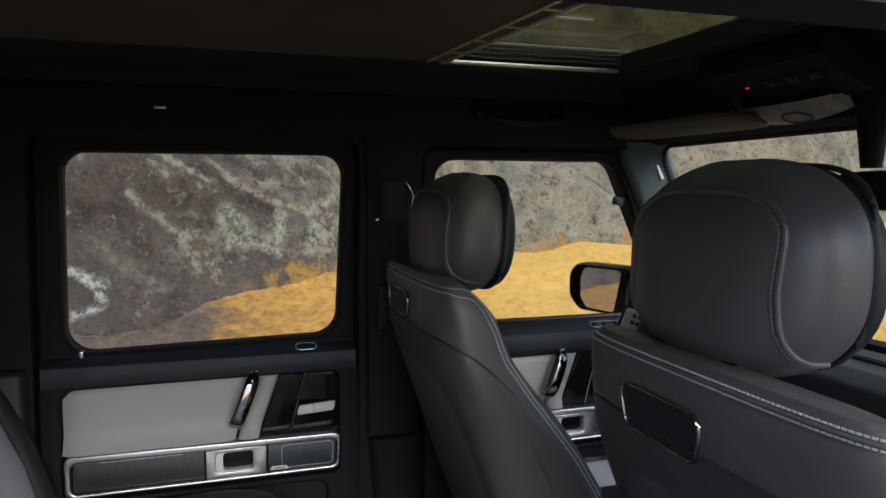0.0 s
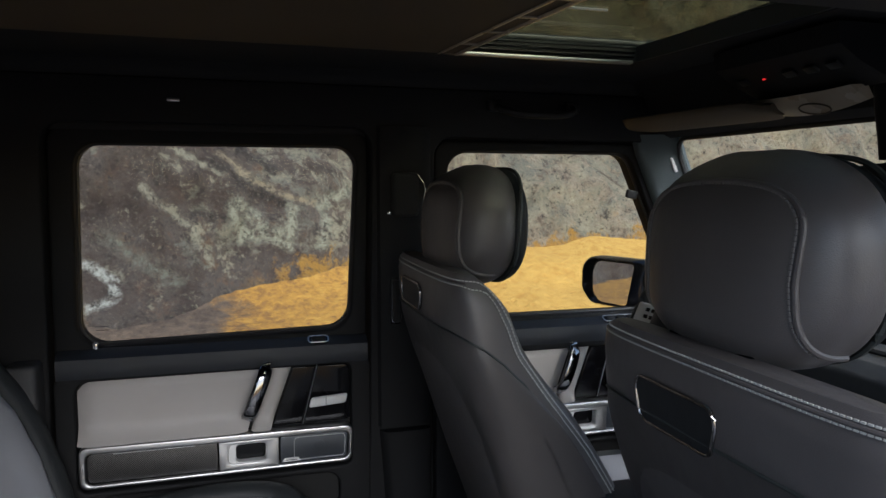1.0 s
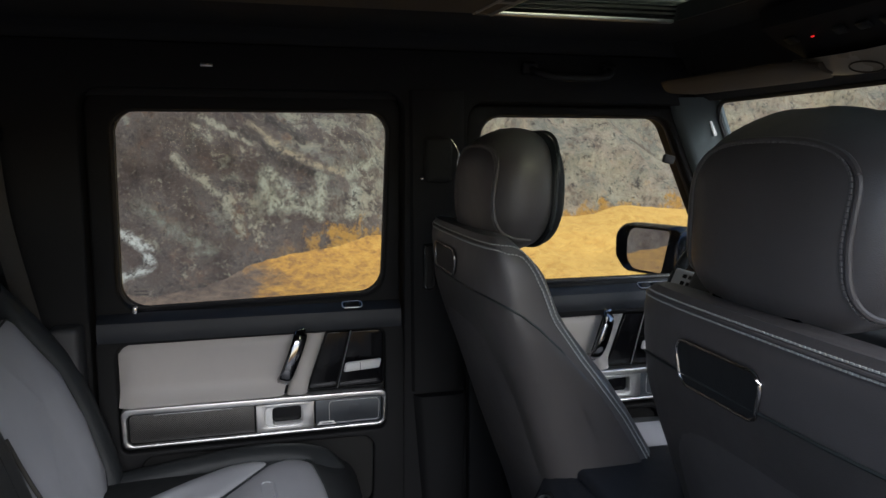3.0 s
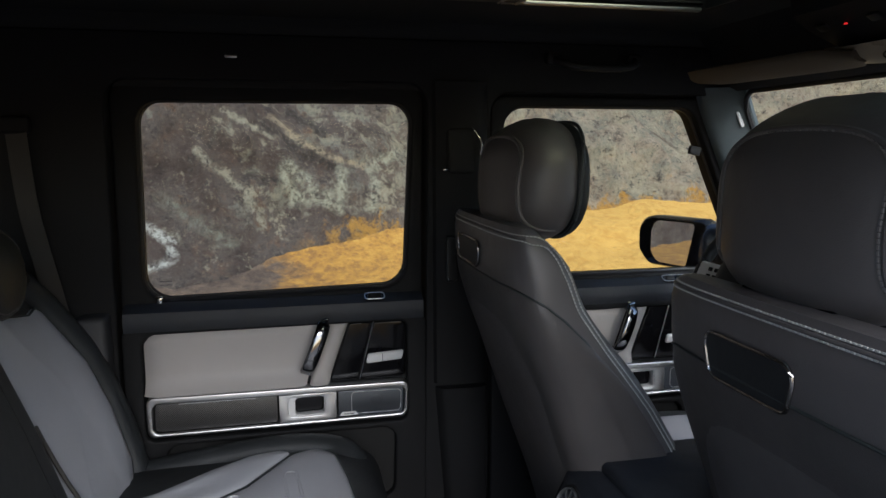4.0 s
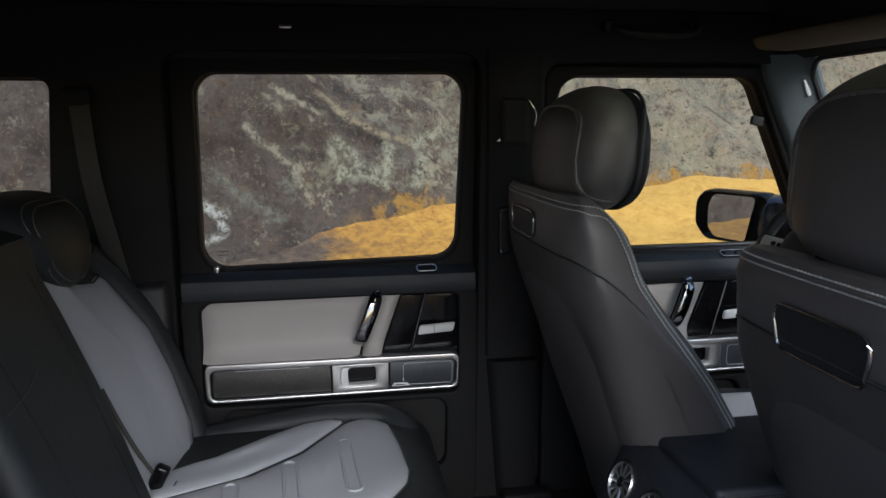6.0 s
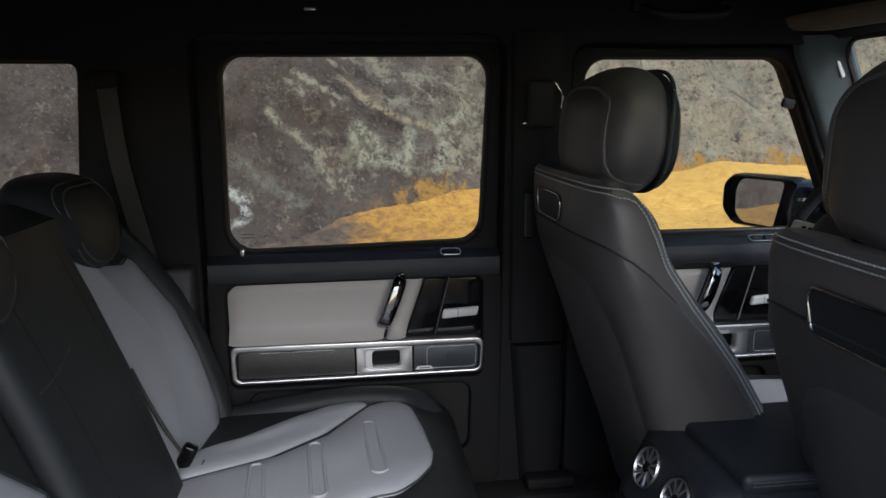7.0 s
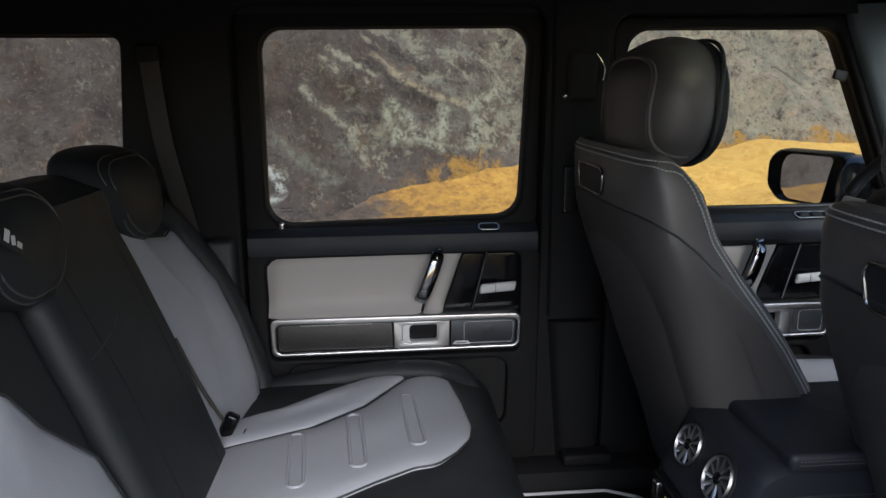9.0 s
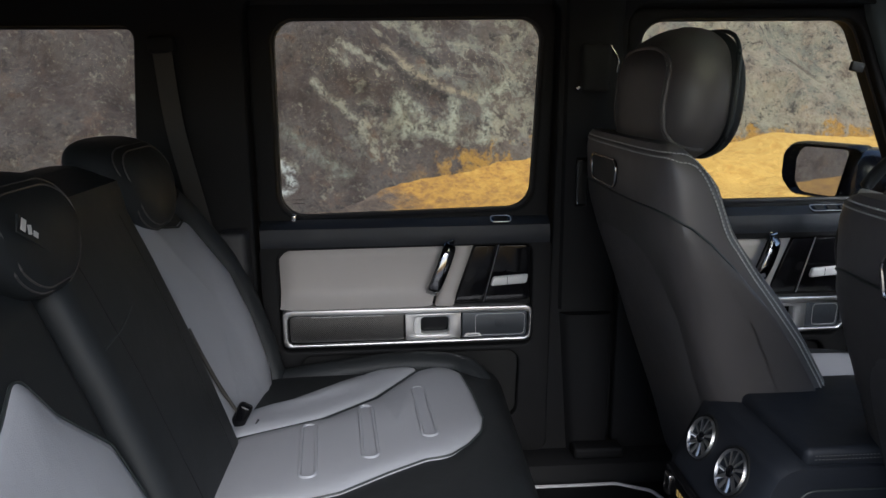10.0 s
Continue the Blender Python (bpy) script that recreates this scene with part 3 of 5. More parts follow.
def build_sunroof():
    t = thing("sunroof", (0.43, YC, 1.47), "glass sunroof with black frame and sliding shade", "sunroof")
    shaft = rounded([(0.015, 0.595), (0.915, 0.595), (0.908, 1.0), (0.878, 1.448), (0.015, 1.448)], [0.035, 0.035, 0.3, 0.02, 0.035], 6)
    inner = rounded([(0.022, 0.602), (0.900, 0.602), (0.893, 1.0), (0.864, 1.440), (0.022, 1.440)], [0.035, 0.035, 0.3, 0.02, 0.035], 6)
    part("frame", plate(shaft, (inner,), "z", 1.472, 1.506), RUBBER, t)
    part("pane", plate(rounded([(0.03, 0.61), (0.915, 0.61), (0.912, 1.0), (0.880, 1.446), (0.03, 1.446)], [0.03, 0.03, 0.3, 0.03, 0.03], 6), (), "z", 1.507, 1.511), GLASS_ROOF, t)
    for dy, dz, w in ((1.430, 1.4695, 0.010), (1.424, 1.480, 0.006), (1.420, 1.489, 0.006), (1.414, 1.498, 0.005)):
        b = box((0.632, dy, dz), (0.444, w * 1.6, w * 0.7), 0.0015, 2)
        part("rail", b, ALU if dz < 1.475 else GLOSS, t, "bright aluminium rail" if dz < 1.475 else "")
    # pale bar laid under the pane in place of a reflection
    part("glass_reflection", box((0.585, 1.150, 1.505), (0.100, 0.008, 0.003), 0.001, 1), SILVER, t, "pale bar standing for a reflection in the roof glass")
    # shade drawn back, with a bowed front edge and slots
    edge = [(0.4380 - 0.10 * (y - 1.40), y) for y in np.linspace(0.61, 1.425, 30)]
    part("shade", plate([(-0.75, 0.61), *edge, (-0.75, 1.425)], (), "z", 1.4665, 1.4698, 0.0012), VISOR, t, "brown-black sliding shade")
    part("shade_edge", tube([(x + 0.002, y, 1.466) for x, y in edge], 0.0045), LENS, t, "shade edge strip, golden light put into its tan")
    part("shade_channel", tube([(x - 0.035, y, 1.466) for x, y in edge], 0.003), LENS, t)
    for y in (0.72, 0.84, 0.96, 1.08, 1.20, 1.31):
        xe = interp(y, [(b, a) for a, b in edge])
        part("slot_bridge", box((xe - 0.017, y, 1.466), (0.034, 0.008, 0.005), 0.001, 1), LENS, t)
    return t


build_shell()
build_roof()
build_sunroof()


# ---------------------------------------------------------------- doors
def build_door(name, dx, window, outline, label, front):
    t = thing(name, (dx, YG, 0.2), label, "car door", "doors of the far side")
    def sh(pts):
        return [(p[0] + dx, p[1]) for p in pts]
    lx = -0.376 if not front else -0.285
    x0, x1 = min(p[0] for p in outline), max(p[0] for p in outline)
    part("door_frame", plate(rounded(outline, 0.04), (window,), "y", 1.772, 1.85, 0.008), PLASTIC, t)
    part("glass_pane", plate([(p[0] + (0.004 if p[0] > (x0 + x1) / 2 else -0.004), p[1]) for p in window], (), "y", 1.806, 1.810), GLASS, t).visible_shadow = False
    seal = [(p[0], 1.800, p[1]) for p in window]
    part("window_seal", tube(seal, 0.005, 6, True), RUBBER, t)
    # padded sill under the glass
    zt = 0.812 if not front else 0.822
    prof = [(1.800, zt), (1.785, zt + 0.002), (1.752, zt - 0.006), (1.737, zt - 0.018), (1.7335, zt - 0.036), (1.7340, zt - 0.052), (1.7375, zt - 0.064), (1.775, zt - 0.068), (1.800, zt - 0.068)]
    xa, xb = x0 + 0.015, (x1 - 0.012 if not front else 1.30)
    part("sill_pad", loft([[(x, y, z) for y, z in prof] for x in np.linspace(xa, xb, 14)]), LEATHER_BLUE, t, "midnight-blue leather sill pad")
    # lower panel with a raised frame round the inlay
    pan = rounded([(x0 + 0.008, 0.17), (x1 - 0.008, 0.17), (x1 - 0.004, zt - 0.05), (x0 + 0.008, zt - 0.05)], 0.03)
    inl = rounded(sh([(lx - 0.003, 0.475), (0.258, 0.478), (0.258, 0.744), (lx - 0.003, 0.740)]), [0.02, 0.02, 0.02, 0.03])
    low = rounded(sh([(lx + 0.04, 0.27), (0.222, 0.27), (0.228, 0.462), (lx + 0.04, 0.462)]), 0.035)
    part("panel", plate(pan, (inl, low), "y", 1.738, 1.775, 0.006), PLASTIC, t)
    part("panel_back", plate(rounded(sh([(lx - 0.02, 0.24), (0.275, 0.24), (0.275, 0.75), (lx - 0.02, 0.75)]), 0.02), (), "y", 1.762, 1.774), SHELL, t)
    # pale pad: bowed out along its foot
    def pad(xl, top_r, bot_r, n=26, m=12, left_round=True):
        bm = bmesh.new()
        rows = []
        for j in range(m + 1):
            v = j / m
            z = 0.742 - v * 0.148
            right = top_r + (bot_r - top_r) * v
            left = xl
            if left_round:
                left = xl + 0.035 * max(0, 1 - v / 0.2) ** 2
            row = []
            for i in range(n + 1):
                u = i / n
                puff = min(1, u * n / 2.0, (1 - u) * n / 2.0) * min(1, v * m / 1.0 + 0.1)
                y = 1.756 - 0.012 * puff ** 0.5 - 0.028 * max(0, (v - 0.72) / 0.28) ** 1.6
                row.append(bm.verts.new((left + (right - left) * u + dx, y, z)))
            rows.append(row)
        for a, b in zip(rows, rows[1:]):
            for i in range(n):
                bm.faces.new((a[i], a[i + 1], b[i + 1], b[i]))
        ext = bmesh.ops.extrude_face_region(bm, geom=bm.faces[:])
        bmesh.ops.translate(bm, verts=[g for g in ext["geom"] if isinstance(g, bmesh.types.BMVert)], vec=(0, 0.012, 0))
        return bm
    part("leather_pad", pad(lx, 0.052, 0.002), LEATHER_DOOR, t, "light grey leather door pad")
    part("leather_band", band(dx), LEATHER_DOOR, t, "light grey leather band beside the pull")
    # pull handle
    path = smooth_path([(0.048 + dx, 1.742, 0.752), (0.046 + dx, 1.712, 0.742), (0.030 + dx, 1.700, 0.70), (0.012 + dx, 1.700, 0.655), (0.004 + dx, 1.714, 0.636), (0.004 + dx, 1.742, 0.630)], 22)
    rings = []
    for i, p in enumerate(path):
        a, b = path[max(0, i - 1)], path[min(len(path) - 1, i + 1)]
        d = (b - a).normalized()
        u = d.cross(Vector((0, 1, 0.2))).normalized()
        v = d.cross(u).normalized()
        rings.append([p + u * (math.copysign(abs(math.cos(k * math.pi / 8)) ** 0.6, math.cos(k * math.pi / 8)) * 0.0165) + v * (math.sin(k * math.pi / 8) * 0.007) for k in range(16)])
    part("pull_handle", loft(rings), HANDLE, t, "dark polished chrome pull handle")
    part("handle_foot", box((0.002 + dx, 1.733, 0.628), (0.030, 0.022, 0.012), 0.004, 3, (0, 18, 0)), CHROME, t, "bright chrome handle foot")
    # piano black fields and divider
    part("inlay", plate(sh([(0.114, 0.740), (0.170, 0.740), (0.132, 0.596), (0.062, 0.596)]), (), "y", 1.748, 1.760, 0.002), GLOSS, t, "piano black inlay")
    part("inlay", plate(rounded(sh([(0.175, 0.740), (0.255, 0.740), (0.255, 0.596), (0.138, 0.596)]), [0, 0.015, 0.01, 0]), (), "y", 1.748, 1.760, 0.002), GLOSS, t, "piano black inlay")
    part("divider", tube([(0.1735 + dx, 1.747, 0.742), (0.136 + dx, 1.747, 0.594)], 0.0013), ALU, t)
    lever = box((0.199 + dx, 1.728, 0.6555), (0.094, 0.014, 0.024), 0.006, 4)
    for v in lever.verts:
        v.co.x += 0.25 * (v.co.z - 0.6555)
        v.co.y += 0.010 * (v.co.x - dx - 0.199) / 0.047
    opener = part("seat_switch", lever, SILVER, t, "silver seat adjustment switch")
    part("split", box((0.192 + dx, 1.7200, 0.6555), (0.0012, 0.002, 0.020), 0), PLASTIC, opener)
    # speaker strip; its grip lies further ahead in the front door
    g = 0.075 if front else 0.0
    def sg(pts):
        return sh([(a + g, b) for a, b in pts])
    outer = rounded(sh([(lx + 0.004, 0.494), (0.254, 0.498), (0.258, 0.592), (lx + 0.004, 0.594)]), 0.018, 6)
    hole = rounded(sh([(lx + 0.018, 0.504), (0.245, 0.508), (0.248, 0.575), (lx + 0.018, 0.577)]), 0.014, 6)
    part("strip_frame", plate(outer, (hole,), "y", 1.712, 1.745, 0.004), ALU, t, "brushed aluminium surround")
    part("speaker_grille", plate(rounded(sh([(lx + 0.021, 0.506), (-0.069 + g, 0.507), (-0.069 + g, 0.575), (lx + 0.021, 0.575)]), [0.012, 0.002, 0.002, 0.012]), (), "y", 1.722, 1.735, 0.002), GRILLE, t, "perforated dark metal speaker grille")
    # thin bright rod stands in for a highlight along the grille's top
    part("grille_glint", tube([(lx + 0.076 + dx, 1.7215, 0.5725), (-0.12 + dx, 1.7215, 0.5725)], 0.0009), ALU, t)
    bez = plate(sg([(-0.066, 0.506), (0.075, 0.507), (0.075, 0.576), (-0.066, 0.576)]), (rounded(sg([(-0.044, 0.519), (0.045, 0.520), (0.045, 0.569), (-0.044, 0.568)]), 0.012),), "y", 1.714, 1.735, 0.002)
    part("grip_bezel", bez, ALU, t, "aluminium grip bezel")
    cup = plate(rounded(sg([(-0.0445, 0.5185), (0.0455, 0.5195), (0.0455, 0.5695), (-0.0445, 0.5685)]), 0.012), (rounded(sg([(-0.027, 0.5215), (0.0435, 0.5225), (0.0435, 0.5675), (-0.027, 0.5665)]), 0.009),), "y", 1.7165, 1.741, 0.001)
    part("grip_cup", cup, SILVER, t, "silver grip recess")
    part("grip_floor", plate(rounded(sg([(-0.045, 0.518), (0.046, 0.519), (0.046, 0.570), (-0.045, 0.569)]), 0.012), (), "y", 1.7415, 1.7435), GLOSS, t)
    part("tweeter_cover", plate(rounded(sh([(0.078 + g, 0.508), (0.243, 0.509), (0.246, 0.574), (0.078 + g, 0.574)]), [0.002, 0.012, 0.012, 0.002]), (), "y", 1.722, 1.735, 0.002), TWEETER, t, "smoked tweeter cover")
    part("tweeter_edge", tube([(p[0] + dx, 1.7215, p[1]) for p in rounded([(0.112 + g * 0.8, 0.513), (0.236, 0.513), (0.239, 0.569), (0.112 + g * 0.8, 0.569)], 0.01)], 0.0006, 5, True), SILVER, t)
    part("tweeter_dome", ball((0.175 + g * 0.4 + dx, 1.7222, 0.545), (0.014, 0.0010, 0.014), 2, 20, 10), TWEETER, t)
    part("maker_plate", plate(sh([(0.082, 0.510), (0.128, 0.510), (0.122, 0.519), (0.088, 0.519)]), (), "y", 1.7195, 1.7225, 0.0005), SILVER, t, "small silver plate with unreadable mark")
    part("mark_bar", box((0.105 + dx, 1.7190, 0.5145), (0.026, 0.0006, 0.002), 0), PLASTIC, t)
    # sill switches
    xs = [0.178] if not front else [1.00, 1.034, 1.068, 1.102]
    mid, wide = (xs[0], 0.050) if not front else (xs[0] + 0.051, 0.146)
    lie = pose(mid, 1.7505, zt - 0.0045, 25, 0, 0)
    base = plate(rounded([(-wide / 2, -0.013), (wide / 2, -0.013), (wide / 2, 0.013), (-wide / 2, 0.013)], 0.009, 5), (), "z", -0.004, 0.0005)
    base.transform(lie)
    plate_ob = part("switch_plate", base, GLOSS, t, "black window switch with a bright rim")
    rim = tube([(a, b, 0.001) for a, b in rounded([(-wide / 2, -0.013), (wide / 2, -0.013), (wide / 2, 0.013), (-wide / 2, 0.013)], 0.009, 5)], 0.0013, 6, True)
    rim.transform(lie)
    part("switch_rim", rim, ALU, plate_ob, "thin bright switch rim")
    for x in xs:
        key = box((x - mid, 0, 0.0015), (0.034 if not front else 0.026, 0.017, 0.005), 0.002, 2, (12, 0, 0))
        key.transform(lie)
        part("switch_rocker", key, SHELL, plate_ob)
    if not front:
        pin = box((-0.336, 1.772, 0.8155), (0.014, 0.012, 0.022), 0.004, 3)
        part("lock_pin", pin, CHROME, t, "chrome door lock pin")
        for k in range(2):
            part("glass_mark", box((-0.326 + 0.001 * k, 1.8045, 0.857 - 0.009 * k), (0.030, 0.0006, 0.0014), 0), PLASTIC, t)
    return t


def band(dx):
    """The narrow pale band forward of the pull."""
    bm = bmesh.new()
    rows = []
    for j in range(13):
        v = j / 12
        z = 0.742 - v * 0.148
        a, b = 0.062 - 0.052 * v, 0.110 - 0.052 * v
        rows.append([bm.verts.new((a + (b - a) * u + dx, 1.752 - 0.012 * math.sin(math.pi * u) ** 0.5 - 0.024 * max(0, (v - 0.8) / 0.2) ** 1.6, z)) for u in np.linspace(0, 1, 9)])
    for a, b in zip(rows, rows[1:]):
        for i in range(8):
            bm.faces.new((a[i], a[i + 1], b[i + 1], b[i]))
    ext = bmesh.ops.extrude_face_region(bm, geom=bm.faces[:])
    bmesh.ops.translate(bm, verts=[g for g in ext["geom"] if isinstance(g, bmesh.types.BMVert)], vec=(0, 0.012, 0))
    return bm


build_door("rear_door", 0.0, REAR_WIN, [(-0.43, 0.165), (0.295, 0.165), (0.313, 1.33), (-0.42, 1.33)], "closed rear car door with grey leather inlay", False)
build_door("front_door", 0.825, FRONT_WIN, [(0.475, 0.165), (1.325, 0.165), (1.325, 0.82), (1.095, 1.31), (0.485, 1.31)], "closed front car door with grey leather inlay", True)


# ---------------------------------------------------------------- pillars, glass, fittings of the far side
def build_pillars():
    b = thing("pillar_trim", (0.39, 1.74, ZF), "black plastic centre pillar cover with seat belt slot", "pillar trim")
    cover = loft([[(0.330 + 0.01 * k, 1.75, z), (0.338 + 0.01 * k, 1.728, z), (0.352 + 0.01 * k, 1.716, z), (0.44, 1.714, z), (0.462, 1.724, z), (0.468, 1.75, z)]
                  for k, z in ((3, 0.17), (2, 0.30), (0.5, 0.50), (0, 0.56))])
    part("lower_cover", cover, PLASTIC, b)
    upper = loft([[(0.325, 1.75, z), (0.335, 1.735, z), (0.36, 1.728, z), (0.44, 1.728, z), (0.462, 1.735, z), (0.472, 1.75, z)] for z in (0.57, 0.9, 1.2, 1.34)])
    part("upper_cover", upper, PLASTIC, b)
    part("belt_slot", box((0.372, 1.722, 0.90), (0.030, 0.016, 0.12), 0.006), SHELL, b)
    part("slot_rim", tube([(p[0], 1.713, p[1]) for p in rounded([(0.360, 0.845), (0.384, 0.845), (0.384, 0.955), (0.360, 0.955)], 0.01)], 0.0014, 5, True), DARK_CHROME, b)
    part("belt_anchor", box((0.395, 1.716, 1.17), (0.07, 0.03, 0.11), 0.012), HEADLINER, b)
    part("anchor_bolt", ball((0.352, 1.706, 1.125), (0.006, 0.005, 0.006), 2, 12, 8), CHROME, b)
    part("anchor_loop", tube(smooth_path([(0.425, 1.70, 1.22), (0.44, 1.69, 1.19), (0.437, 1.69, 1.16)], 10), 0.002), DARK_CHROME, b)
    s = thing("door_sill", (0.1, 1.70, ZF), "black plastic door sill with raised lip", "door sill")
    part("step", loft([[(x, 1.66, ZF), (x, 1.675, ZF + 0.05), (x, 1.70, ZF + 0.062), (x, 1.744, ZF + 0.062), (x, 1.744, ZF)] for x in np.linspace(-0.5, 1.4, 8)]), PLASTIC, s)
    part("foot_block", box((0.43, 1.69, ZF + 0.085), (0.13, 0.05, 0.03), 0.008), PLASTIC, s)
    # windscreen pillar
    a = thing("windscreen_pillar", (1.2, 1.75, 0.85), "dark grey fabric windscreen pillar with airbag badge", "pillar trim")
    rings = []
    for z in np.linspace(0.84, 1.335, 10):
        back = interp(z, [(0.84, 1.275), (1.03, 1.190), (1.284, 1.075), (1.335, 1.06)])
        fr = interp(z, [(0.84, 1.375), (1.195, 1.225), (1.324, 1.170), (1.335, 1.168)])
        rings.append([(back, 1.77, z), (back + 0.005, 1.752, z), (back + 0.02, 1.742, z), ((back + fr) / 2, 1.728, z), (fr - 0.012, 1.706, z), (fr, 1.700, z), (fr + 0.012, 1.705, z), (fr + 0.02, 1.77, z)])
    part("cover", loft(rings), TRIM_TEAL, a)
    part("airbag_badge", box((1.168, 1.716, 1.252), (0.010, 0.004, 0.045), 0.004, 3, (0, -22, -12)), SILVER, a)
    hook = thing("window_clip", (1.10, 1.79, 1.17), "small black clip on the door frame", "clip")
    part("clip", box((1.078, 1.785, 1.168), (0.034, 0.014, 0.024), 0.004, 2, (0, 12, 0)), RUBBER, hook)
    # rear side: trim behind the rear door
    c = thing("rear_pillar_trim", (-0.47, 1.73, 0.6), "dark grey plastic trim beside the rear seat", "pillar trim")
    part("panel", box((-0.472, 1.715, 0.67), (0.065, 0.07, 0.26), 0.012), material("grey_plastic", (0.03, 0.03, 0.032), 0.6, bump=0.2, scale=900), c)
    part("wheel_arch", box((-0.75, 1.70, 0.42), (0.60, 0.11, 0.62), 0.05), PLASTIC, c)
    belt = thing("rear_seat_belt", (-0.55, 1.70, 0.75), "dark seat belt webbing hanging at the rear pillar", "seat belt")
    pts = smooth_path([(-0.60, 1.722, 1.22), (-0.585, 1.715, 1.05), (-0.555, 1.705, 0.90), (-0.525, 1.695, 0.76), (-0.50, 1.68, 0.62)], 24)
    part("webbing", loft([[p + Vector((-0.022, 0, -0.004)), p + Vector((0.022, -0.006, 0.004)), p + Vector((0.022, -0.0045, 0.004)), p + Vector((-0.022, 0.0015, -0.004))] for p in pts]), BELT, belt)
    part("upper_anchor", box((-0.602, 1.728, 1.23), (0.06, 0.03, 0.04), 0.01), PLASTIC, belt)
    q = thing("quarter_window", (-1.07, YG, 0.88), "fixed rear quarter window in black frame", "window", kind="structure")
    part("glass_pane", plate(QUARTER_WIN, (), "y", 1.806, 1.810), GLASS, q).visible_shadow = False
    part("window_seal", tube([(p[0], 1.785, p[1]) for p in QUARTER_WIN], 0.006, 6, True), RUBBER, q)
    w = thing("windscreen", (1.3, YC, 0.84), "clear upright windscreen with black edge", "windscreen", kind="structure")
    def on(y, z):
        return (1.155 + (1.335 - z) * 0.42, y, z)
    glass = bmesh.new()
    bmesh.ops.contextual_create(glass, geom=[glass.verts.new(on(*p)) for p in rounded([(0.44, 0.80), (1.735, 0.80), (1.735, 1.335), (0.44, 1.335)], 0.05)])
    ext = bmesh.ops.extrude_face_region(glass, geom=glass.faces[:])
    bmesh.ops.translate(glass, verts=[g for g in ext["geom"] if isinstance(g, bmesh.types.BMVert)], vec=(0.005, 0, 0.002))
    part("glass_pane", glass, GLASS, w, smooth=False).visible_shadow = False
    lip = [on(y, z) for y, z in rounded([(0.47, 0.82), (1.705, 0.82), (1.705, 1.322), (0.47, 1.322)], 0.05)]
    part("edge_seal", tube(lip, 0.007, 6, True), RUBBER, w)


def build_overhead():
    c = thing("overhead_console", (1.02, YC, 1.42), "black overhead console with reading lamp and red light", "roof console")
    sections = []
    for u in np.linspace(-1, 1, 17):
        y = YC + u * 0.155
        d = 0.030 * (1 - u * u)
        sections.append([(0.93, y, 1.46), (0.935, y, 1.425), (0.98, y, 1.398), (1.045, y, 1.372 - d * 0.3), (1.075, y, 1.372), (1.10, y, 1.40), (1.12, y, 1.46)])
    part("housing", loft(sections), PLASTIC, c)
    lens = []
    for u in np.linspace(-1, 1, 17):
        y = YC + 0.026 + u * 0.130
        d = 0.020 * (1 - u * u)
        lens.append([(1.012, y, 1.368 - d * 0.2), (1.03, y, 1.357 - d * 0.8), (1.056, y, 1.345 - d * 0.8), (1.066, y, 1.349 - d * 0.8), (1.05, y, 1.372)])
    part("lamp_tray", loft(lens), LENS, c, "satin reading lamp tray, ground bounce put into its tan")
    part("lamp_ring", tube([(1.036 + 0.018 * math.cos(a), YC - 0.004 + 0.034 * math.sin(a), 1.3373 - 0.0085 * math.cos(a)) for a in np.linspace(0, 2 * math.pi, 28, endpoint=False)], 0.0016, 5, True), VISOR, c)
    part("status_light", box((0.972, 1.146, 1.398), (0.004, 0.007, 0.003), 0.001, 1), LED_RED, c, "glowing red status light")
    for y in (0.98, 1.03, 1.08, 1.20):
        part("button", box((0.972, y, 1.399), (0.018, 0.026, 0.006), 0.002, 2, (0, 30, 0)), SHELL, c)
    m = thing("rear_view_mirror_stem", (1.10, 0.97, 1.33), "black interior mirror foot on the windscreen", "mirror")
    part("stem", loft([[(1.10 + 0.03 * math.cos(a) * s, 0.975 + 0.028 * math.sin(a) * s, z) for a in np.linspace(0, 2 * math.pi, 16, endpoint=False)] for z, s in ((1.37, 1.1), (1.33, 1.0), (1.28, 0.75), (1.24, 0.6))]), PLASTIC, m)
    part("mirror_body", ball((1.09, 0.93, 1.20), (0.03, 0.12, 0.035), 3.2), PLASTIC, m)
    v = thing("sun_visor", (1.0, 1.42, 1.34), "brown-black fabric sun visor folded up", "sun visor")
    rings = []
    for u in np.linspace(0, 1, 14):
        y = 1.64 - u * 0.47
        w = 0.058 * min(1, 0.35 + (min(u, 1 - u) * 5) ** 0.6)
        cx, cz = 0.985 + 0.045 * u, 1.346
        rings.append([(cx + w * math.cos(a), y, cz + 0.010 * math.sin(a) - 0.22 * w * math.cos(a)) for a in np.linspace(0, 2 * math.pi, 18, endpoint=False)])
    part("panel", loft(rings), VISOR, v)
    part("hinge", tube([(1.05, 1.62, 1.345), (1.07, 1.655, 1.36), (1.07, 1.67, 1.39)], 0.006), PLASTIC, v)
    g = thing("grab_handle", (0.75, 1.72, 1.38), "black roof grab handle folded against the lining", "grab handle")
    part("bar", tube(smooth_path([(0.64, 1.735, 1.40), (0.655, 1.70, 1.385), (0.70, 1.688, 1.375), (0.80, 1.688, 1.375), (0.845, 1.70, 1.385), (0.86, 1.735, 1.40)], 24), 0.010, 10), SHELL, g)
    for x in (0.64, 0.86):
        part("mount", box((x, 1.738, 1.40), (0.04, 0.03, 0.03), 0.008), SHELL, g)
    h = thing("coat_hook", (-0.155, 1.745, 1.373), "small silver coat hook on the roof lining", "coat hook")
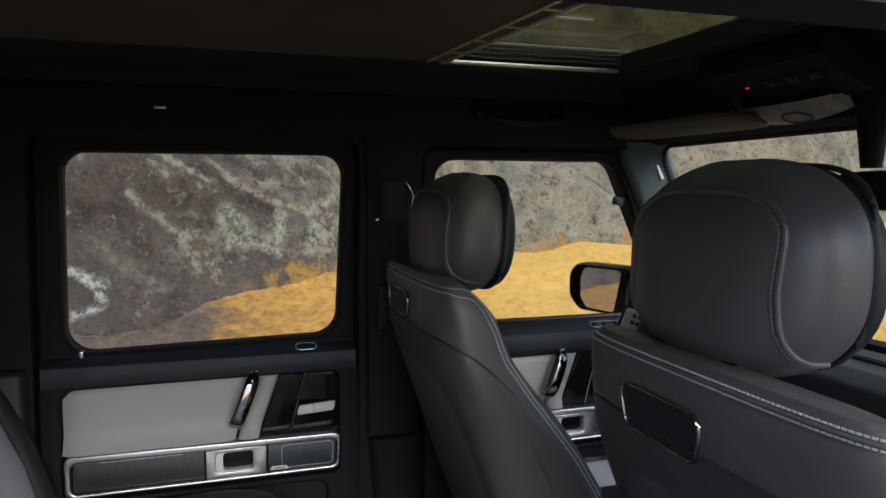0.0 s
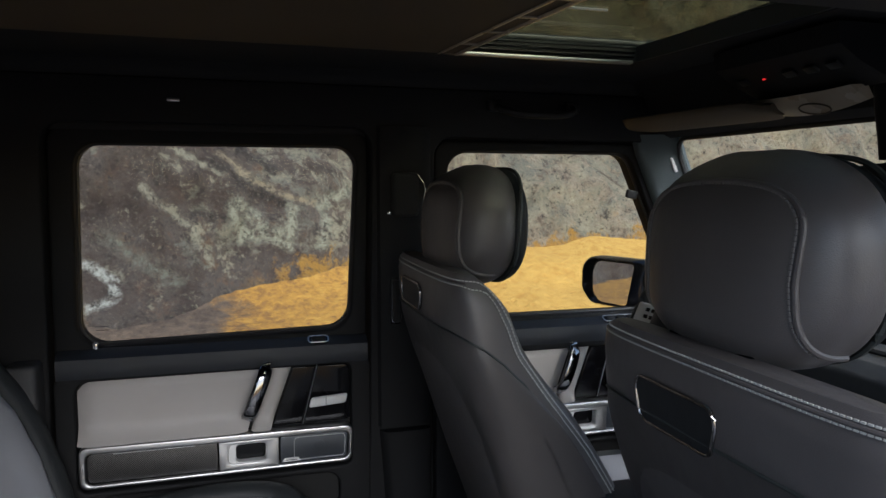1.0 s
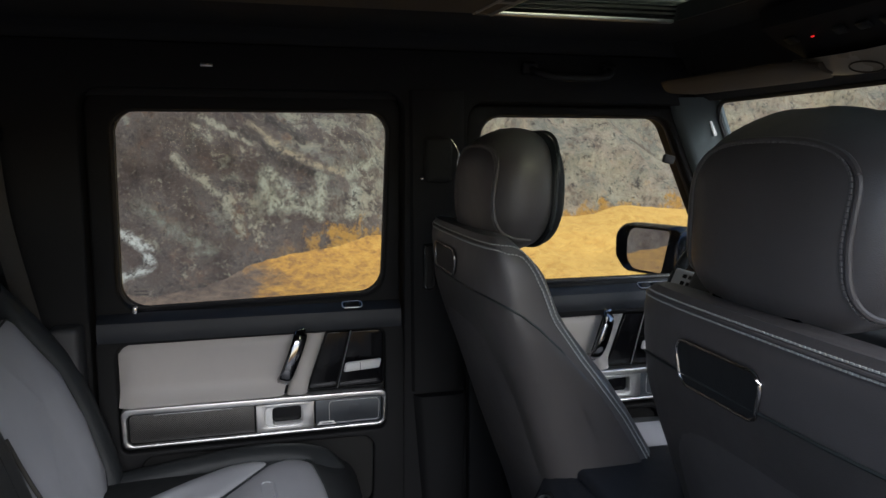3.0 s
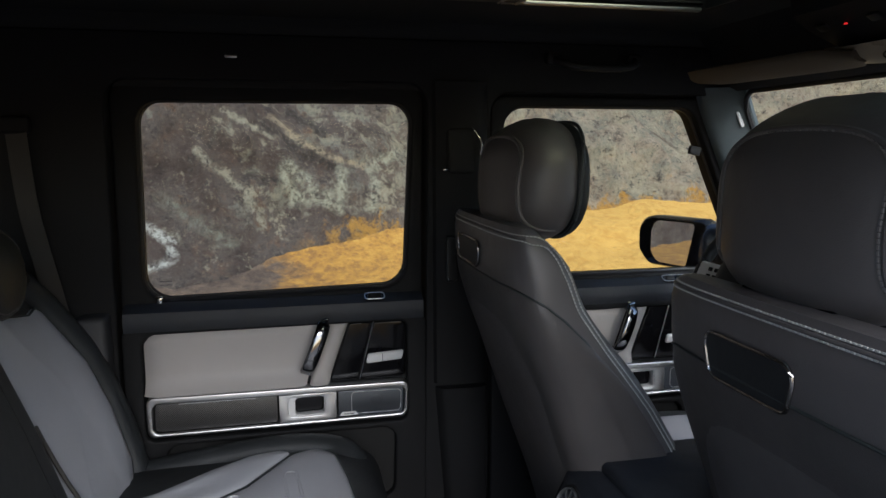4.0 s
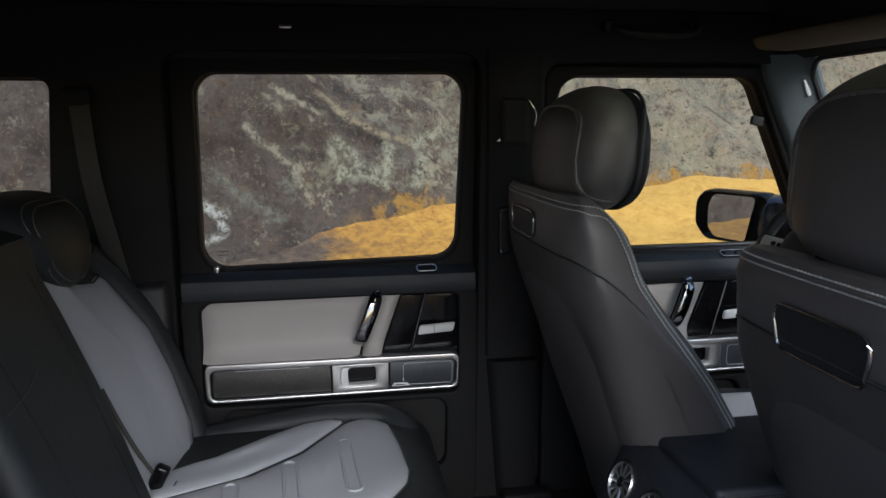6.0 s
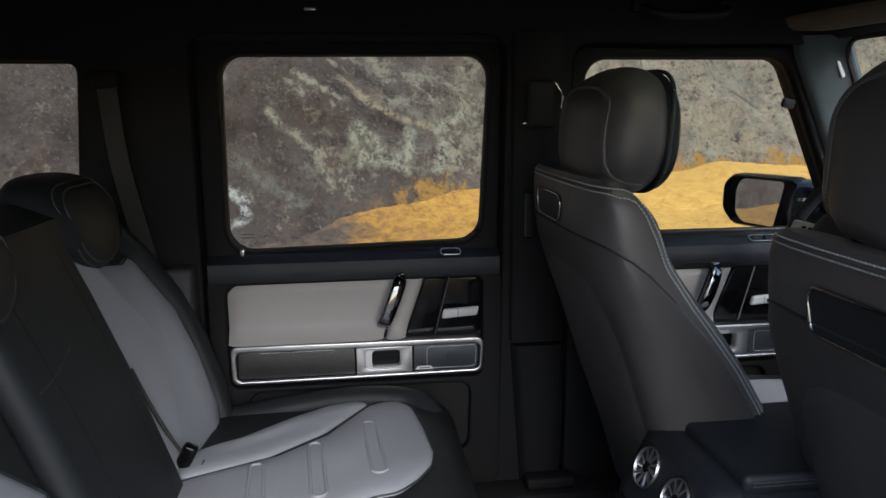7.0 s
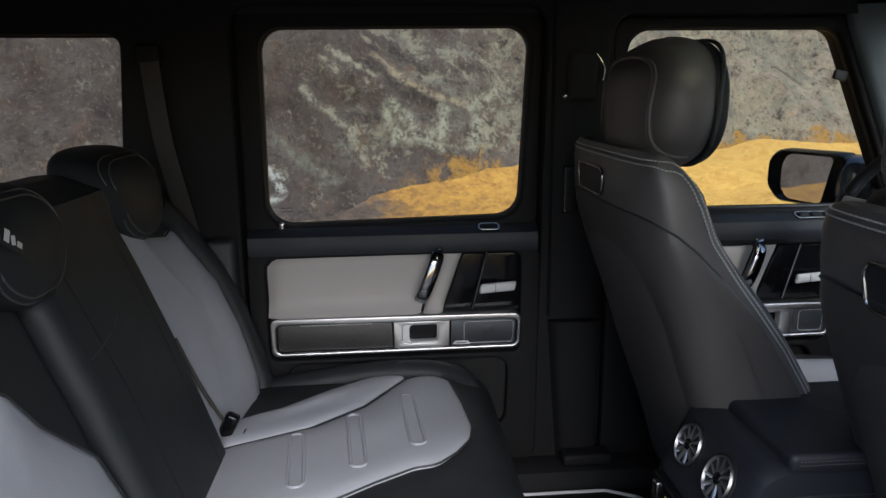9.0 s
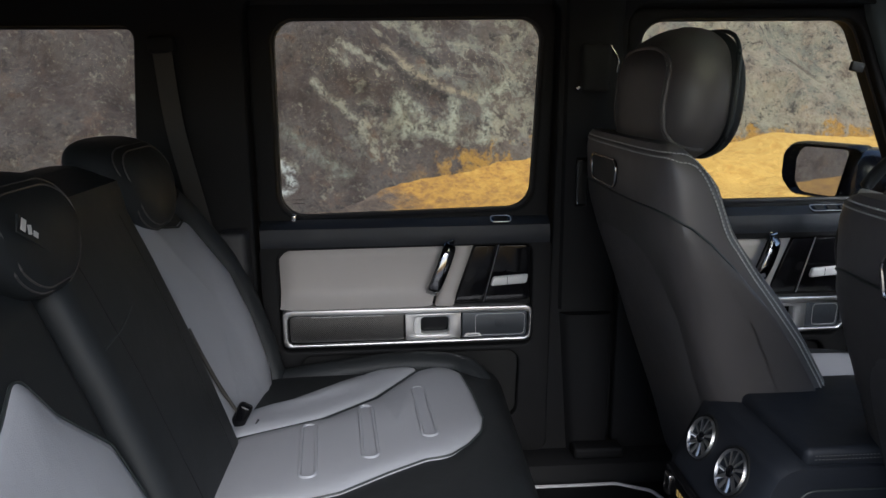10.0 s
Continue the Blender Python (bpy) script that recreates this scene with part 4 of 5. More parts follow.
    part("hook_plate", box((-0.160, 1.756, 1.392), (0.074, 0.014, 0.018), 0.004, 3), SILVER, h)
    part("hook_tab", box((-0.145, 1.747, 1.389), (0.028, 0.008, 0.008), 0.002, 2), ALU, h)
    part("backing", box((-0.150, 1.762, 1.394), (0.12, 0.010, 0.045), 0.005), SHELL, h)


def build_wing_mirror():
    t = thing("wing_mirror", (1.22, 2.0, 0.79), "black wing mirror outside the front door", "wing mirror")
    n = Vector((-0.93, -0.35, 0.0)).normalized()
    u = Vector((-0.35, 0.93, 0)).normalized()
    v = u.cross(n) if u.cross(n).z > 0 else n.cross(u)
    c = Vector((1.163, 2.00, 0.879))
    def at(a, h, w):
        return c + u * a + v * h + n * w
    face = rounded([(0.143, -0.035), (0.100, -0.079), (-0.062, -0.079), (-0.096, 0.079), (0.108, 0.079), (0.143, 0.045)], [0.05, 0.05, 0.02, 0.02, 0.05, 0.05], 7)
    rings = [[at(a * s, h * s, w) for a, h in face] for s, w in ((0.55, 0.002), (0.80, 0.003), (0.86, 0.010), (0.94, 0.016), (1.0, 0.006), (1.02, -0.03), (0.98, -0.07), (0.85, -0.105), (0.6, -0.125), (0.2, -0.132))]
    part("housing", loft(rings), GLOSS, t, "glossy black mirror housing")
    inner = rounded([(0.090, -0.035), (0.064, -0.067), (-0.048, -0.069), (-0.078, 0.067), (0.074, 0.067), (0.090, 0.030)], [0.03, 0.035, 0.012, 0.012, 0.035, 0.03], 6)
    part("mirror_glass", loft([[at(a, h, w) for a, h in inner] for w in (0.004, 0.0115)]), MIRROR, t, "mirror glass showing the rock behind")
    part("arm", box((1.255, 1.89, 0.845), (0.09, 0.16, 0.075), 0.025), GLOSS, t)
    part("cap", ball((1.265, 1.955, 0.872), (0.075, 0.07, 0.078), 3), BODY_PAINT, t)


build_pillars()
build_overhead()
build_wing_mirror()


# ---------------------------------------------------------------- front seats
def build_front_seat(name, ox, oy, oz, hz, label, hgrow, fy, fz, fh, hy, wide):
    """Backrest, headrest and cushion; numbers are those of the driver's seat, moved by the offsets."""
    t = thing(name, (0.62 + ox, oy, ZF), label, "car seat", "front seats")
    REARX = [(0.28, 0.555), (0.40, 0.520), (0.59, 0.452), (0.80, 0.385), (0.93, 0.352), (1.00, 0.350), (1.035, 0.362)]
    FRONTX = [(0.28, 0.880), (0.45, 0.802), (0.60, 0.715), (0.69, 0.660), (0.765, 0.606), (0.82, 0.557), (0.865, 0.522), (0.90, 0.500), (0.93, 0.489), (0.965, 0.475), (0.99, 0.456), (1.01, 0.434), (1.035, 0.405)]
    HALF = [(0.28, 0.255), (0.5, 0.268), (0.75, 0.272), (0.90, 0.270), (0.95, 0.267), (0.985, 0.262), (1.010, 0.252), (1.028, 0.238), (1.035, 0.222)]
    def bow(c):
        """Squarish towards the front, rounder behind."""
        return 0.40 if c > 0 else 0.60
    def surf(z, a, off=0.0):
        """A point of the backrest's skin at height z and angle a (0 ahead, 90 to the car's left), moved out by off."""
        xr, xf, w = interp(z, REARX), interp(z, FRONTX), interp(z, HALF) * wide
        cx, sy = math.cos(a), math.sin(a)
        e = bow(cx)
        px, py = math.copysign(abs(cx) ** e, cx), math.copysign(abs(sy) ** e, sy)
        x = (xr + xf) / 2 + px * ((xf - xr) / 2 + off)
        if px > 0 and abs(py) < 0.75 and z < 0.99:      # hollow between the bolsters
            x -= (xf - xr) * 0.45 * (1 - (abs(py) / 0.75) ** 2) * px
        return Vector((x + ox, oy + py * (w + off), z + oz))
    zs = list(np.linspace(0.28, 0.92, 24)) + [0.945, 0.965, 0.982, 0.997, 1.010, 1.020, 1.028, 1.033, 1.035]
    part("backrest", loft([[surf(z, 2 * math.pi * k / 64) for k in range(64)] for z in zs]), LEATHER_BLACK_LIT, t)
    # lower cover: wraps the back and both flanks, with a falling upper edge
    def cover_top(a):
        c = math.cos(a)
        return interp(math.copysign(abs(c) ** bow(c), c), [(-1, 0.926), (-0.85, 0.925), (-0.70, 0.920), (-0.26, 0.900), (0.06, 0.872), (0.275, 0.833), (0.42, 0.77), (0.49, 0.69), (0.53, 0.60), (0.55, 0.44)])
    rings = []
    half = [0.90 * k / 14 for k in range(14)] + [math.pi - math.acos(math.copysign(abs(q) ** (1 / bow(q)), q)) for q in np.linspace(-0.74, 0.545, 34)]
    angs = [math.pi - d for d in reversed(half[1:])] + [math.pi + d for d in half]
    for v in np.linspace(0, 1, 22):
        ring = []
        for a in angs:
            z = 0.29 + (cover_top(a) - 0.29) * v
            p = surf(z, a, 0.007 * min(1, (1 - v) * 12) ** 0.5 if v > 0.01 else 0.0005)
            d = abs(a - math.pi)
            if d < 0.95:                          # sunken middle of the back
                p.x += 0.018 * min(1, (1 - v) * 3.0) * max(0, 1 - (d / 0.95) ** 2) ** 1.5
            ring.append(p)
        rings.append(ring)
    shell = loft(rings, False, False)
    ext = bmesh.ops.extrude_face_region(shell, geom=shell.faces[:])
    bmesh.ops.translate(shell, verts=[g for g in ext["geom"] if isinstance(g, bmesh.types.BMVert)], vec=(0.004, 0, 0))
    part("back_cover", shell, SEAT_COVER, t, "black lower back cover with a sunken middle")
    part("cover_edge", tube([surf(cover_top(a), a, 0.001) for a in angs], 0.0022, 6), PIPING, t)
    part("shell_tab", box((0.458 + ox, oy - 0.235, 0.655 + oz), (0.002, 0.003, 0.030), 0.0007, 2, (0, -18, 0)), SILVER, t, "small pale pull tab")
    # framed recess high on the back
    ps = rounded([(-0.078, 0.0), (0.078, 0.0), (0.094, fh), (-0.094, fh)], 0.020, 6)
    def rear(y, z):
        xr, xf = interp(z, REARX), interp(z, FRONTX)
        return (xr + xf) / 2 - (xf - xr) / 2 * (1 - min(1, abs(y) / (interp(z, HALF) * wide)) ** 3.33) ** 0.3
    rim = [(rear(fy + y, z + fz) - 0.0035 + ox, oy + fy + y, z + fz + oz) for y, z in ps]
    part("recess_frame", tube(rim, 0.0028, 8, True), DARK_CHROME, t, "smoked chrome recess frame")
    inside = bmesh.new()
    bmesh.ops.contextual_create(inside, geom=[inside.verts.new((p[0] - 0.0005, p[1], p[2])) for p in rim])
    ext = bmesh.ops.extrude_face_region(inside, geom=inside.faces[:])
    bmesh.ops.translate(inside, verts=[g for g in ext["geom"] if isinstance(g, bmesh.types.BMVert)], vec=(0.004, 0, 0))
    part("recess_panel", inside, LEATHER_BLACK, t, smooth=False)
    # double row of stitches: down one flank, over the top of the back, down the other
    FLANK = [(0.40, 0.790), (0.53, 0.722), (0.62, 0.672), (0.69, 0.628), (0.73, 0.598), (0.81, 0.536), (0.857, 0.503), (0.89, 0.480), (0.945, 0.460), (0.985, 0.440), (1.008, 0.422)]
    for row, thread in ((0.0, THREAD), (0.010, THREAD)):
        side = []
        for z in np.linspace(0.40, 1.008, 60):
            xr, xf = interp(z, REARX), interp(z, FRONTX)
            q = max(-0.9, min(0.9, (2 * (interp(z, FLANK) - row) - xr - xf) / (xf - xr)))
            side.append((z - row * 0.5, math.acos(math.copysign(abs(q) ** (1 / bow(q)), q))))
        last = side[-1][1]
        over = [(1.008 + 0.016 * math.sin(min(1, k / 20) * math.pi / 2) - row * 0.9, last + (math.pi - last) * (k / 40) ** 1.6) for k in range(1, 41)]
        half_way = [surf(z, a, 0.0014) for z, a in side + over]
        whole = smooth_path(half_way + [Vector((p.x, 2 * oy - p.y, p.z)) for p in reversed(half_way[:-1])], 640)
        part("seam", stitches(whole, 0.0050, 0.0022, 0.0015), thread, t, "pale double stitching")
    welt = [surf(1.0185, math.pi + a, 0.0006) for a in np.linspace(-1.45, 1.45, 90)]
    part("welt", tube(welt, 0.0030, 8), LEATHER_BLACK_LIT, t)
    # headrest: rear shell, side panels, front pad
    hc = Vector((0.464 + ox, oy + hy, 1.112 + hz))
    def hshape(p):
        q = p.copy()
        q.y *= 1.0 - 0.11 * max(0, p.z) ** 2 - 0.03 * max(0, -p.z) ** 4
        q.z *= 1 - 0.20 * max(0, -p.x) * max(0, p.z)
        q.x += 0.22 * p.z * 0.3 - 0.15 * max(0, -p.z - 0.3)
        return q
    part("headrest", ball(hc, (0.080, 0.178 + hgrow * 0.7, 0.126 + hgrow), 2.8, 56, 30, hshape), LEATHER_BLACK_LIT, t)
    part("headrest_pad", ball(hc + Vector((0.057, 0, 0.0)), (0.033, 0.170 + hgrow * 0.7, 0.120 + hgrow), 2.6, 48, 24, hshape), LEATHER_BLACK, t, "black leather front pad")
    HS = (0.080, 0.178 + hgrow * 0.7, 0.126 + hgrow)
    # the rear panel's seam: along the foot of the side, up the corner, across the top and down again
    run = [(0.30, -0.93), (-0.20, -0.86), (-0.62, -0.74), (-0.84, -0.52), (-0.90, -0.20), (-0.86, 0.12), (-0.80, 0.45), (-0.80, 0.68)]
    out = [1.0, 1.0, 0.99, 0.95, 0.91, 0.89, 0.88, 0.78]
    for k in (0.0, 0.065):
        near = [Vector((x - k * 0.4, -(w - k), z * (1 - k * 0.3))) for (x, z), w in zip(run, out)] + [Vector((-0.80, -0.52, 0.80 - k)), Vector((-0.80, -0.2, 0.84 - k)), Vector((-0.80, 0, 0.845 - k))]
        both = near + [Vector((p.x, -p.y, p.z)) for p in reversed(near[:-1])]
        line = []
        for p in smooth_path(both, 260):
            q = hshape(p / (abs(p.x) ** 2.8 + abs(p.y) ** 2.8 + abs(p.z) ** 2.8) ** (1 / 2.8))
            line.append(hc + Vector((q.x * (HS[0] + 0.001), q.y * (HS[1] + 0.001), q.z * (HS[2] + 0.001))))
        part("headrest_seam", stitches(line, 0.0050, 0.0016, 0.0017), THREAD_DULL, t, "grey double stitching")
        if not k:
            part("headrest_welt", tube([p.lerp(hc, 0.004) for p in line], 0.0042, 8), LEATHER_BLACK_LIT, t)
    part("pad_groove", tube([hc + Vector((0.052 + 0.05 * math.sin(a) * 0.3, 0.168 * math.copysign(abs(math.cos(a)) ** 0.6, math.cos(a)), (0.117 + hgrow) * math.copysign(abs(math.sin(a)) ** 0.6, math.sin(a)))) for a in np.linspace(0, 2 * math.pi, 60, endpoint=False)], 0.004, 6, True), PIPING, t)
    for dy in (-0.07, 0.07):
        part("headrest_post", tube([(0.435 + ox, oy + hy + dy, 1.05 + hz), (0.405 + ox, oy + hy + dy, 0.99 + oz)], 0.006, 10), CHROME, t, "chrome headrest post")
        part("post_collar", box((0.412 + ox, oy + hy + dy, 1.030 + oz), (0.030, 0.034, 0.018), 0.006), GLOSS, t)
    # cushion
    cush = ball((0.86 + ox, oy, 0.40 + oz), (0.27, 0.26, 0.10), 3.4, 40, 16)
    part("cushion", cush, LEATHER_BLACK, t)
    part("cushion_inlay", ball((0.87 + ox, oy, 0.448 + oz), (0.24, 0.17, 0.062), 3.4, 36, 14), LEATHER_GREY, t, "light grey leather cushion inlay")
    part("seat_base", box((0.82 + ox, oy, (0.31 + oz + ZF) / 2), (0.42, 0.40, 0.31 + oz - ZF), 0.02), PLASTIC, t)
    return t


build_front_seat("driver_seat", 0, 1.425, 0, 0, "black leather front seat with pale double stitching", 0.0, 0.038, 0.936, 0.054, 0.0, 1.0)
build_front_seat("passenger_seat", 0.190, 0.730, -0.050, -0.010, "black leather front seat set further forward", 0.014, 0.053, 0.912, 0.064, 0.052, 1.105)


# ---------------------------------------------------------------- centre console, dashboard, wheel
def build_console():
    t = thing("centre_console", (0.6, YC, ZF), "black leather centre console with two round air vents", "centre console")
    hw = 0.135
    prof = [(0.50, ZF), (0.450, 0.30), (0.415, 0.40), (0.425, 0.455), (0.476, 0.564), (0.492, 0.576), (0.515, 0.583), (0.56, 0.582), (1.30, 0.582), (1.30, ZF)]
    part("body", loft_profile(prof, YC - hw, YC + hw, 0.045), LEATHER_BLUE, t)
    lid = box((0.80, YC, 0.585), (0.55, 0.264, 0.034), 0.012, 4)
    part("lid", lid, LEATHER_BLUE, t, "midnight-blue padded armrest lid")
    for z in (0.5905, 0.5845):
        part("lid_seam", stitches([(x, YC - 0.1325, z) for x in np.linspace(0.54, 1.04, 30)], 0.0035, 0.0022, 0.0007), GREY_THREAD, t)
    part("lid_seam", stitches([(0.536, y, 0.6010) for y in np.linspace(YC - 0.10, YC + 0.11, 20)], 0.0035, 0.0022, 0.0005), GREY_THREAD, t)
    vp = Matrix.Translation((0.4595, YC + 0.006, 0.519)) @ Matrix.Rotation(radians(24), 4, "Y")
    panel = plate(rounded([(-0.118, -0.052), (0.118, -0.052), (0.118, 0.052), (-0.118, 0.052)], 0.045, 8), (), "x", 0.0, 0.02, 0.004)
    panel.transform(vp)
    part("vent_panel", panel, PLASTIC, t, "matt black vent panel")
    side = plate(rounded([(0.49, 0.20), (0.60, 0.20), (0.60, 0.52), (0.50, 0.52)], 0.03), (), "y", YC - hw - 0.006, YC - hw + 0.004, 0.003)
    part("side_panel", side, SHELL, t)
    part("side_bead", tube([(p[0], YC - hw - 0.002, p[1]) for p in rounded([(0.515, 0.15), (1.10, 0.15), (1.10, 0.535), (0.515, 0.535)], 0.03)], 0.0018, 6, True), PIPING, t)
    for y in (1.150, 1.037):
        m = Matrix.Translation((0.4555, y, 0.520)) @ Matrix.Rotation(radians(24), 4, "Y")
        def turned(bm):
            bm.transform(m)
            return bm
        v = part("air_vent", turned(ring_solid((0.0, 0, 0), 0.046, 0.037, 0.016)), SHELL, t, "round turbine air vent with chrome rim")
        part("vent_rim", turned(ring_solid((-0.004, 0, 0), 0.0385, 0.0350, 0.010)), ALU, v)
        part("vent_back", turned(disc((0.008, 0, 0), 0.0370, 0.004)), GLOSS, v)
        for k in range(11):
            a = k / 11 * 2 * math.pi
            bl = bmesh.new()
            q = [(0.0, 0.010, 0.000), (0.0, 0.0345, 0.016), (0.006, 0.0345, 0.006), (0.006, 0.010, -0.006)]
            vs = []
            for d in (0.0, 0.0036):
                for (px, r, sw) in q:
                    ang = a + sw * 18 + d / max(r, 0.01)
                    vs.append(bl.verts.new((-0.003 + px, r * math.cos(ang), r * math.sin(ang))))
            for f in ((0, 1, 2, 3), (7, 6, 5, 4), (0, 4, 5, 1), (1, 5, 6, 2), (2, 6, 7, 3), (3, 7, 4, 0)):
                bl.faces.new([vs[w] for w in f])
            part("vent_blade", turned(bl), ALU, v)
        part("vent_hub", turned(ball((-0.002, 0, 0), (0.006, 0.0105, 0.0105), 2, 20, 10)), GLOSS, v)
    disp = part("climate_panel", box((0.416, YC, 0.425), (0.020, 0.20, 0.060), 0.008, 3, (0, 0, 0)), GLOSS, t, "glossy black rear climate panel")
    for y in (YC + 0.07, YC - 0.07):
        part("rocker_switch", box((0.404, y, 0.428), (0.012, 0.022, 0.040), 0.004, 3, (0, 0, 0)), DARK_CHROME, disp, "silver rocker switch")
    for k in range(3):
        part("display_mark", box((0.4055, YC + 0.032 - 0.010 * k, 0.430), (0.001, 0.006, 0.012), 0, 1, (0, 0, 0)), AMBER, disp, "amber unreadable display mark")
    d = thing("dashboard", (1.35, YC, 0.5), "black leather dashboard with aluminium strip", "dashboard")
    prof = [(1.58, 0.30), (1.30, 0.42), (1.24, 0.60), (1.21, 0.74), (1.225, 0.80), (1.27, 0.822), (1.34, 0.815), (1.58, 0.79)]
    part("top", loft_profile(prof, 0.45, 1.72, 0.02), LEATHER_BLACK, d)
    part("strip", box((1.212, 0.80, 0.735), (0.02, 0.62, 0.035), 0.006), ALU, d, "aluminium dashboard strip")
    part("seam_strip", box((1.235, 0.80, 0.79), (0.02, 0.62, 0.012), 0.004), DARK_CHROME, d)
    for y in (0.58, 0.72, 1.02, 1.14):
        part("air_vent", ring_solid((1.205, y, 0.70), 0.045, 0.034, 0.02), CHROME, d)
    w = thing("steering_wheel", (1.0, 1.425, 0.78), "black leather steering wheel with silver switch spokes", "steering wheel")
    m = Matrix.Translation((1.000, 1.425, 0.856)) @ Matrix.Rotation(radians(-66), 4, "Y")
    rim = tube([m @ Vector((0.185 * math.cos(a), 0.185 * math.sin(a), 0)) for a in np.linspace(0, 2 * math.pi, 56, endpoint=False)], 0.0145, 12, True)
    part("rim", rim, LEATHER_BLACK, w)
    hub = ball((0, 0, 0.012), (0.075, 0.085, 0.028), 3, 30, 14)
    hub.transform(m)
    part("hub", hub, LEATHER_BLACK, w)
    for s in (-1, 1):
        sp = box((0.004, s * 0.112, 0.010), (0.058, 0.120, 0.018), 0.007)
        sp.transform(m)
        part("spoke", sp, SILVER, w, "silver spoke with switches")
        for k in range(4):
            bt = box((0.016 - 0.018 * (k % 2), s * (0.095 + 0.024 * (k // 2)), 0.020), (0.010, 0.014, 0.004), 0.001, 1)
            bt.transform(m)
            part("switch", bt, GLOSS, w)
    col = box((0, 0, -0.12), (0.10, 0.10, 0.22), 0.02)
    col.transform(m)
    part("column", col, PLASTIC, w)


def loft_profile(prof, y0, y1, r):
    """A solid with an (x, z) outline between two y, its ends eased in by r."""
    cx = sum(p[0] for p in prof) / len(prof)
    cz = sum(p[1] for p in prof) / len(prof)
    pr = rounded(prof, 0.02, 3)
    rings = []
    for y, s in ((y0, 1), (y0 + r * 0.3, 0.35), (y0 + r, 0), (y1 - r, 0), (y1 - r * 0.3, 0.35), (y1, 1)):
        rings.append([(x + (cx - x) * s * r * 1.5, y, z + (cz - z) * s * r * 1.5) for x, z in pr])
    return loft(rings)


def ring_solid(c, r1, r0, depth, n=36):
    """A ring facing -x with a rounded lip."""
    rings = []
    prof = [(r0, depth), (r0, 0.003), (r0 + 0.0015, 0.0), ((r0 + r1) / 2, -0.0015), (r1 - 0.0015, 0.0), (r1, 0.003), (r1, depth)]
    for k in range(n + 1):
        a = 2 * math.pi * k / n
        rings.append([(c[0] + d, c[1] + r * math.cos(a), c[2] + r * math.sin(a)) for r, d in prof])
    bm = loft(rings, True, False)
    bmesh.ops.remove_doubles(bm, verts=bm.verts[:], dist=1e-6)
    return bm


def disc(c, r, depth, n=32):
    return loft([[(c[0] + d, c[1] + r * math.cos(2 * math.pi * k / n), c[2] + r * math.sin(2 * math.pi * k / n)) for k in range(n)] for d in (0, depth)])


build_console()


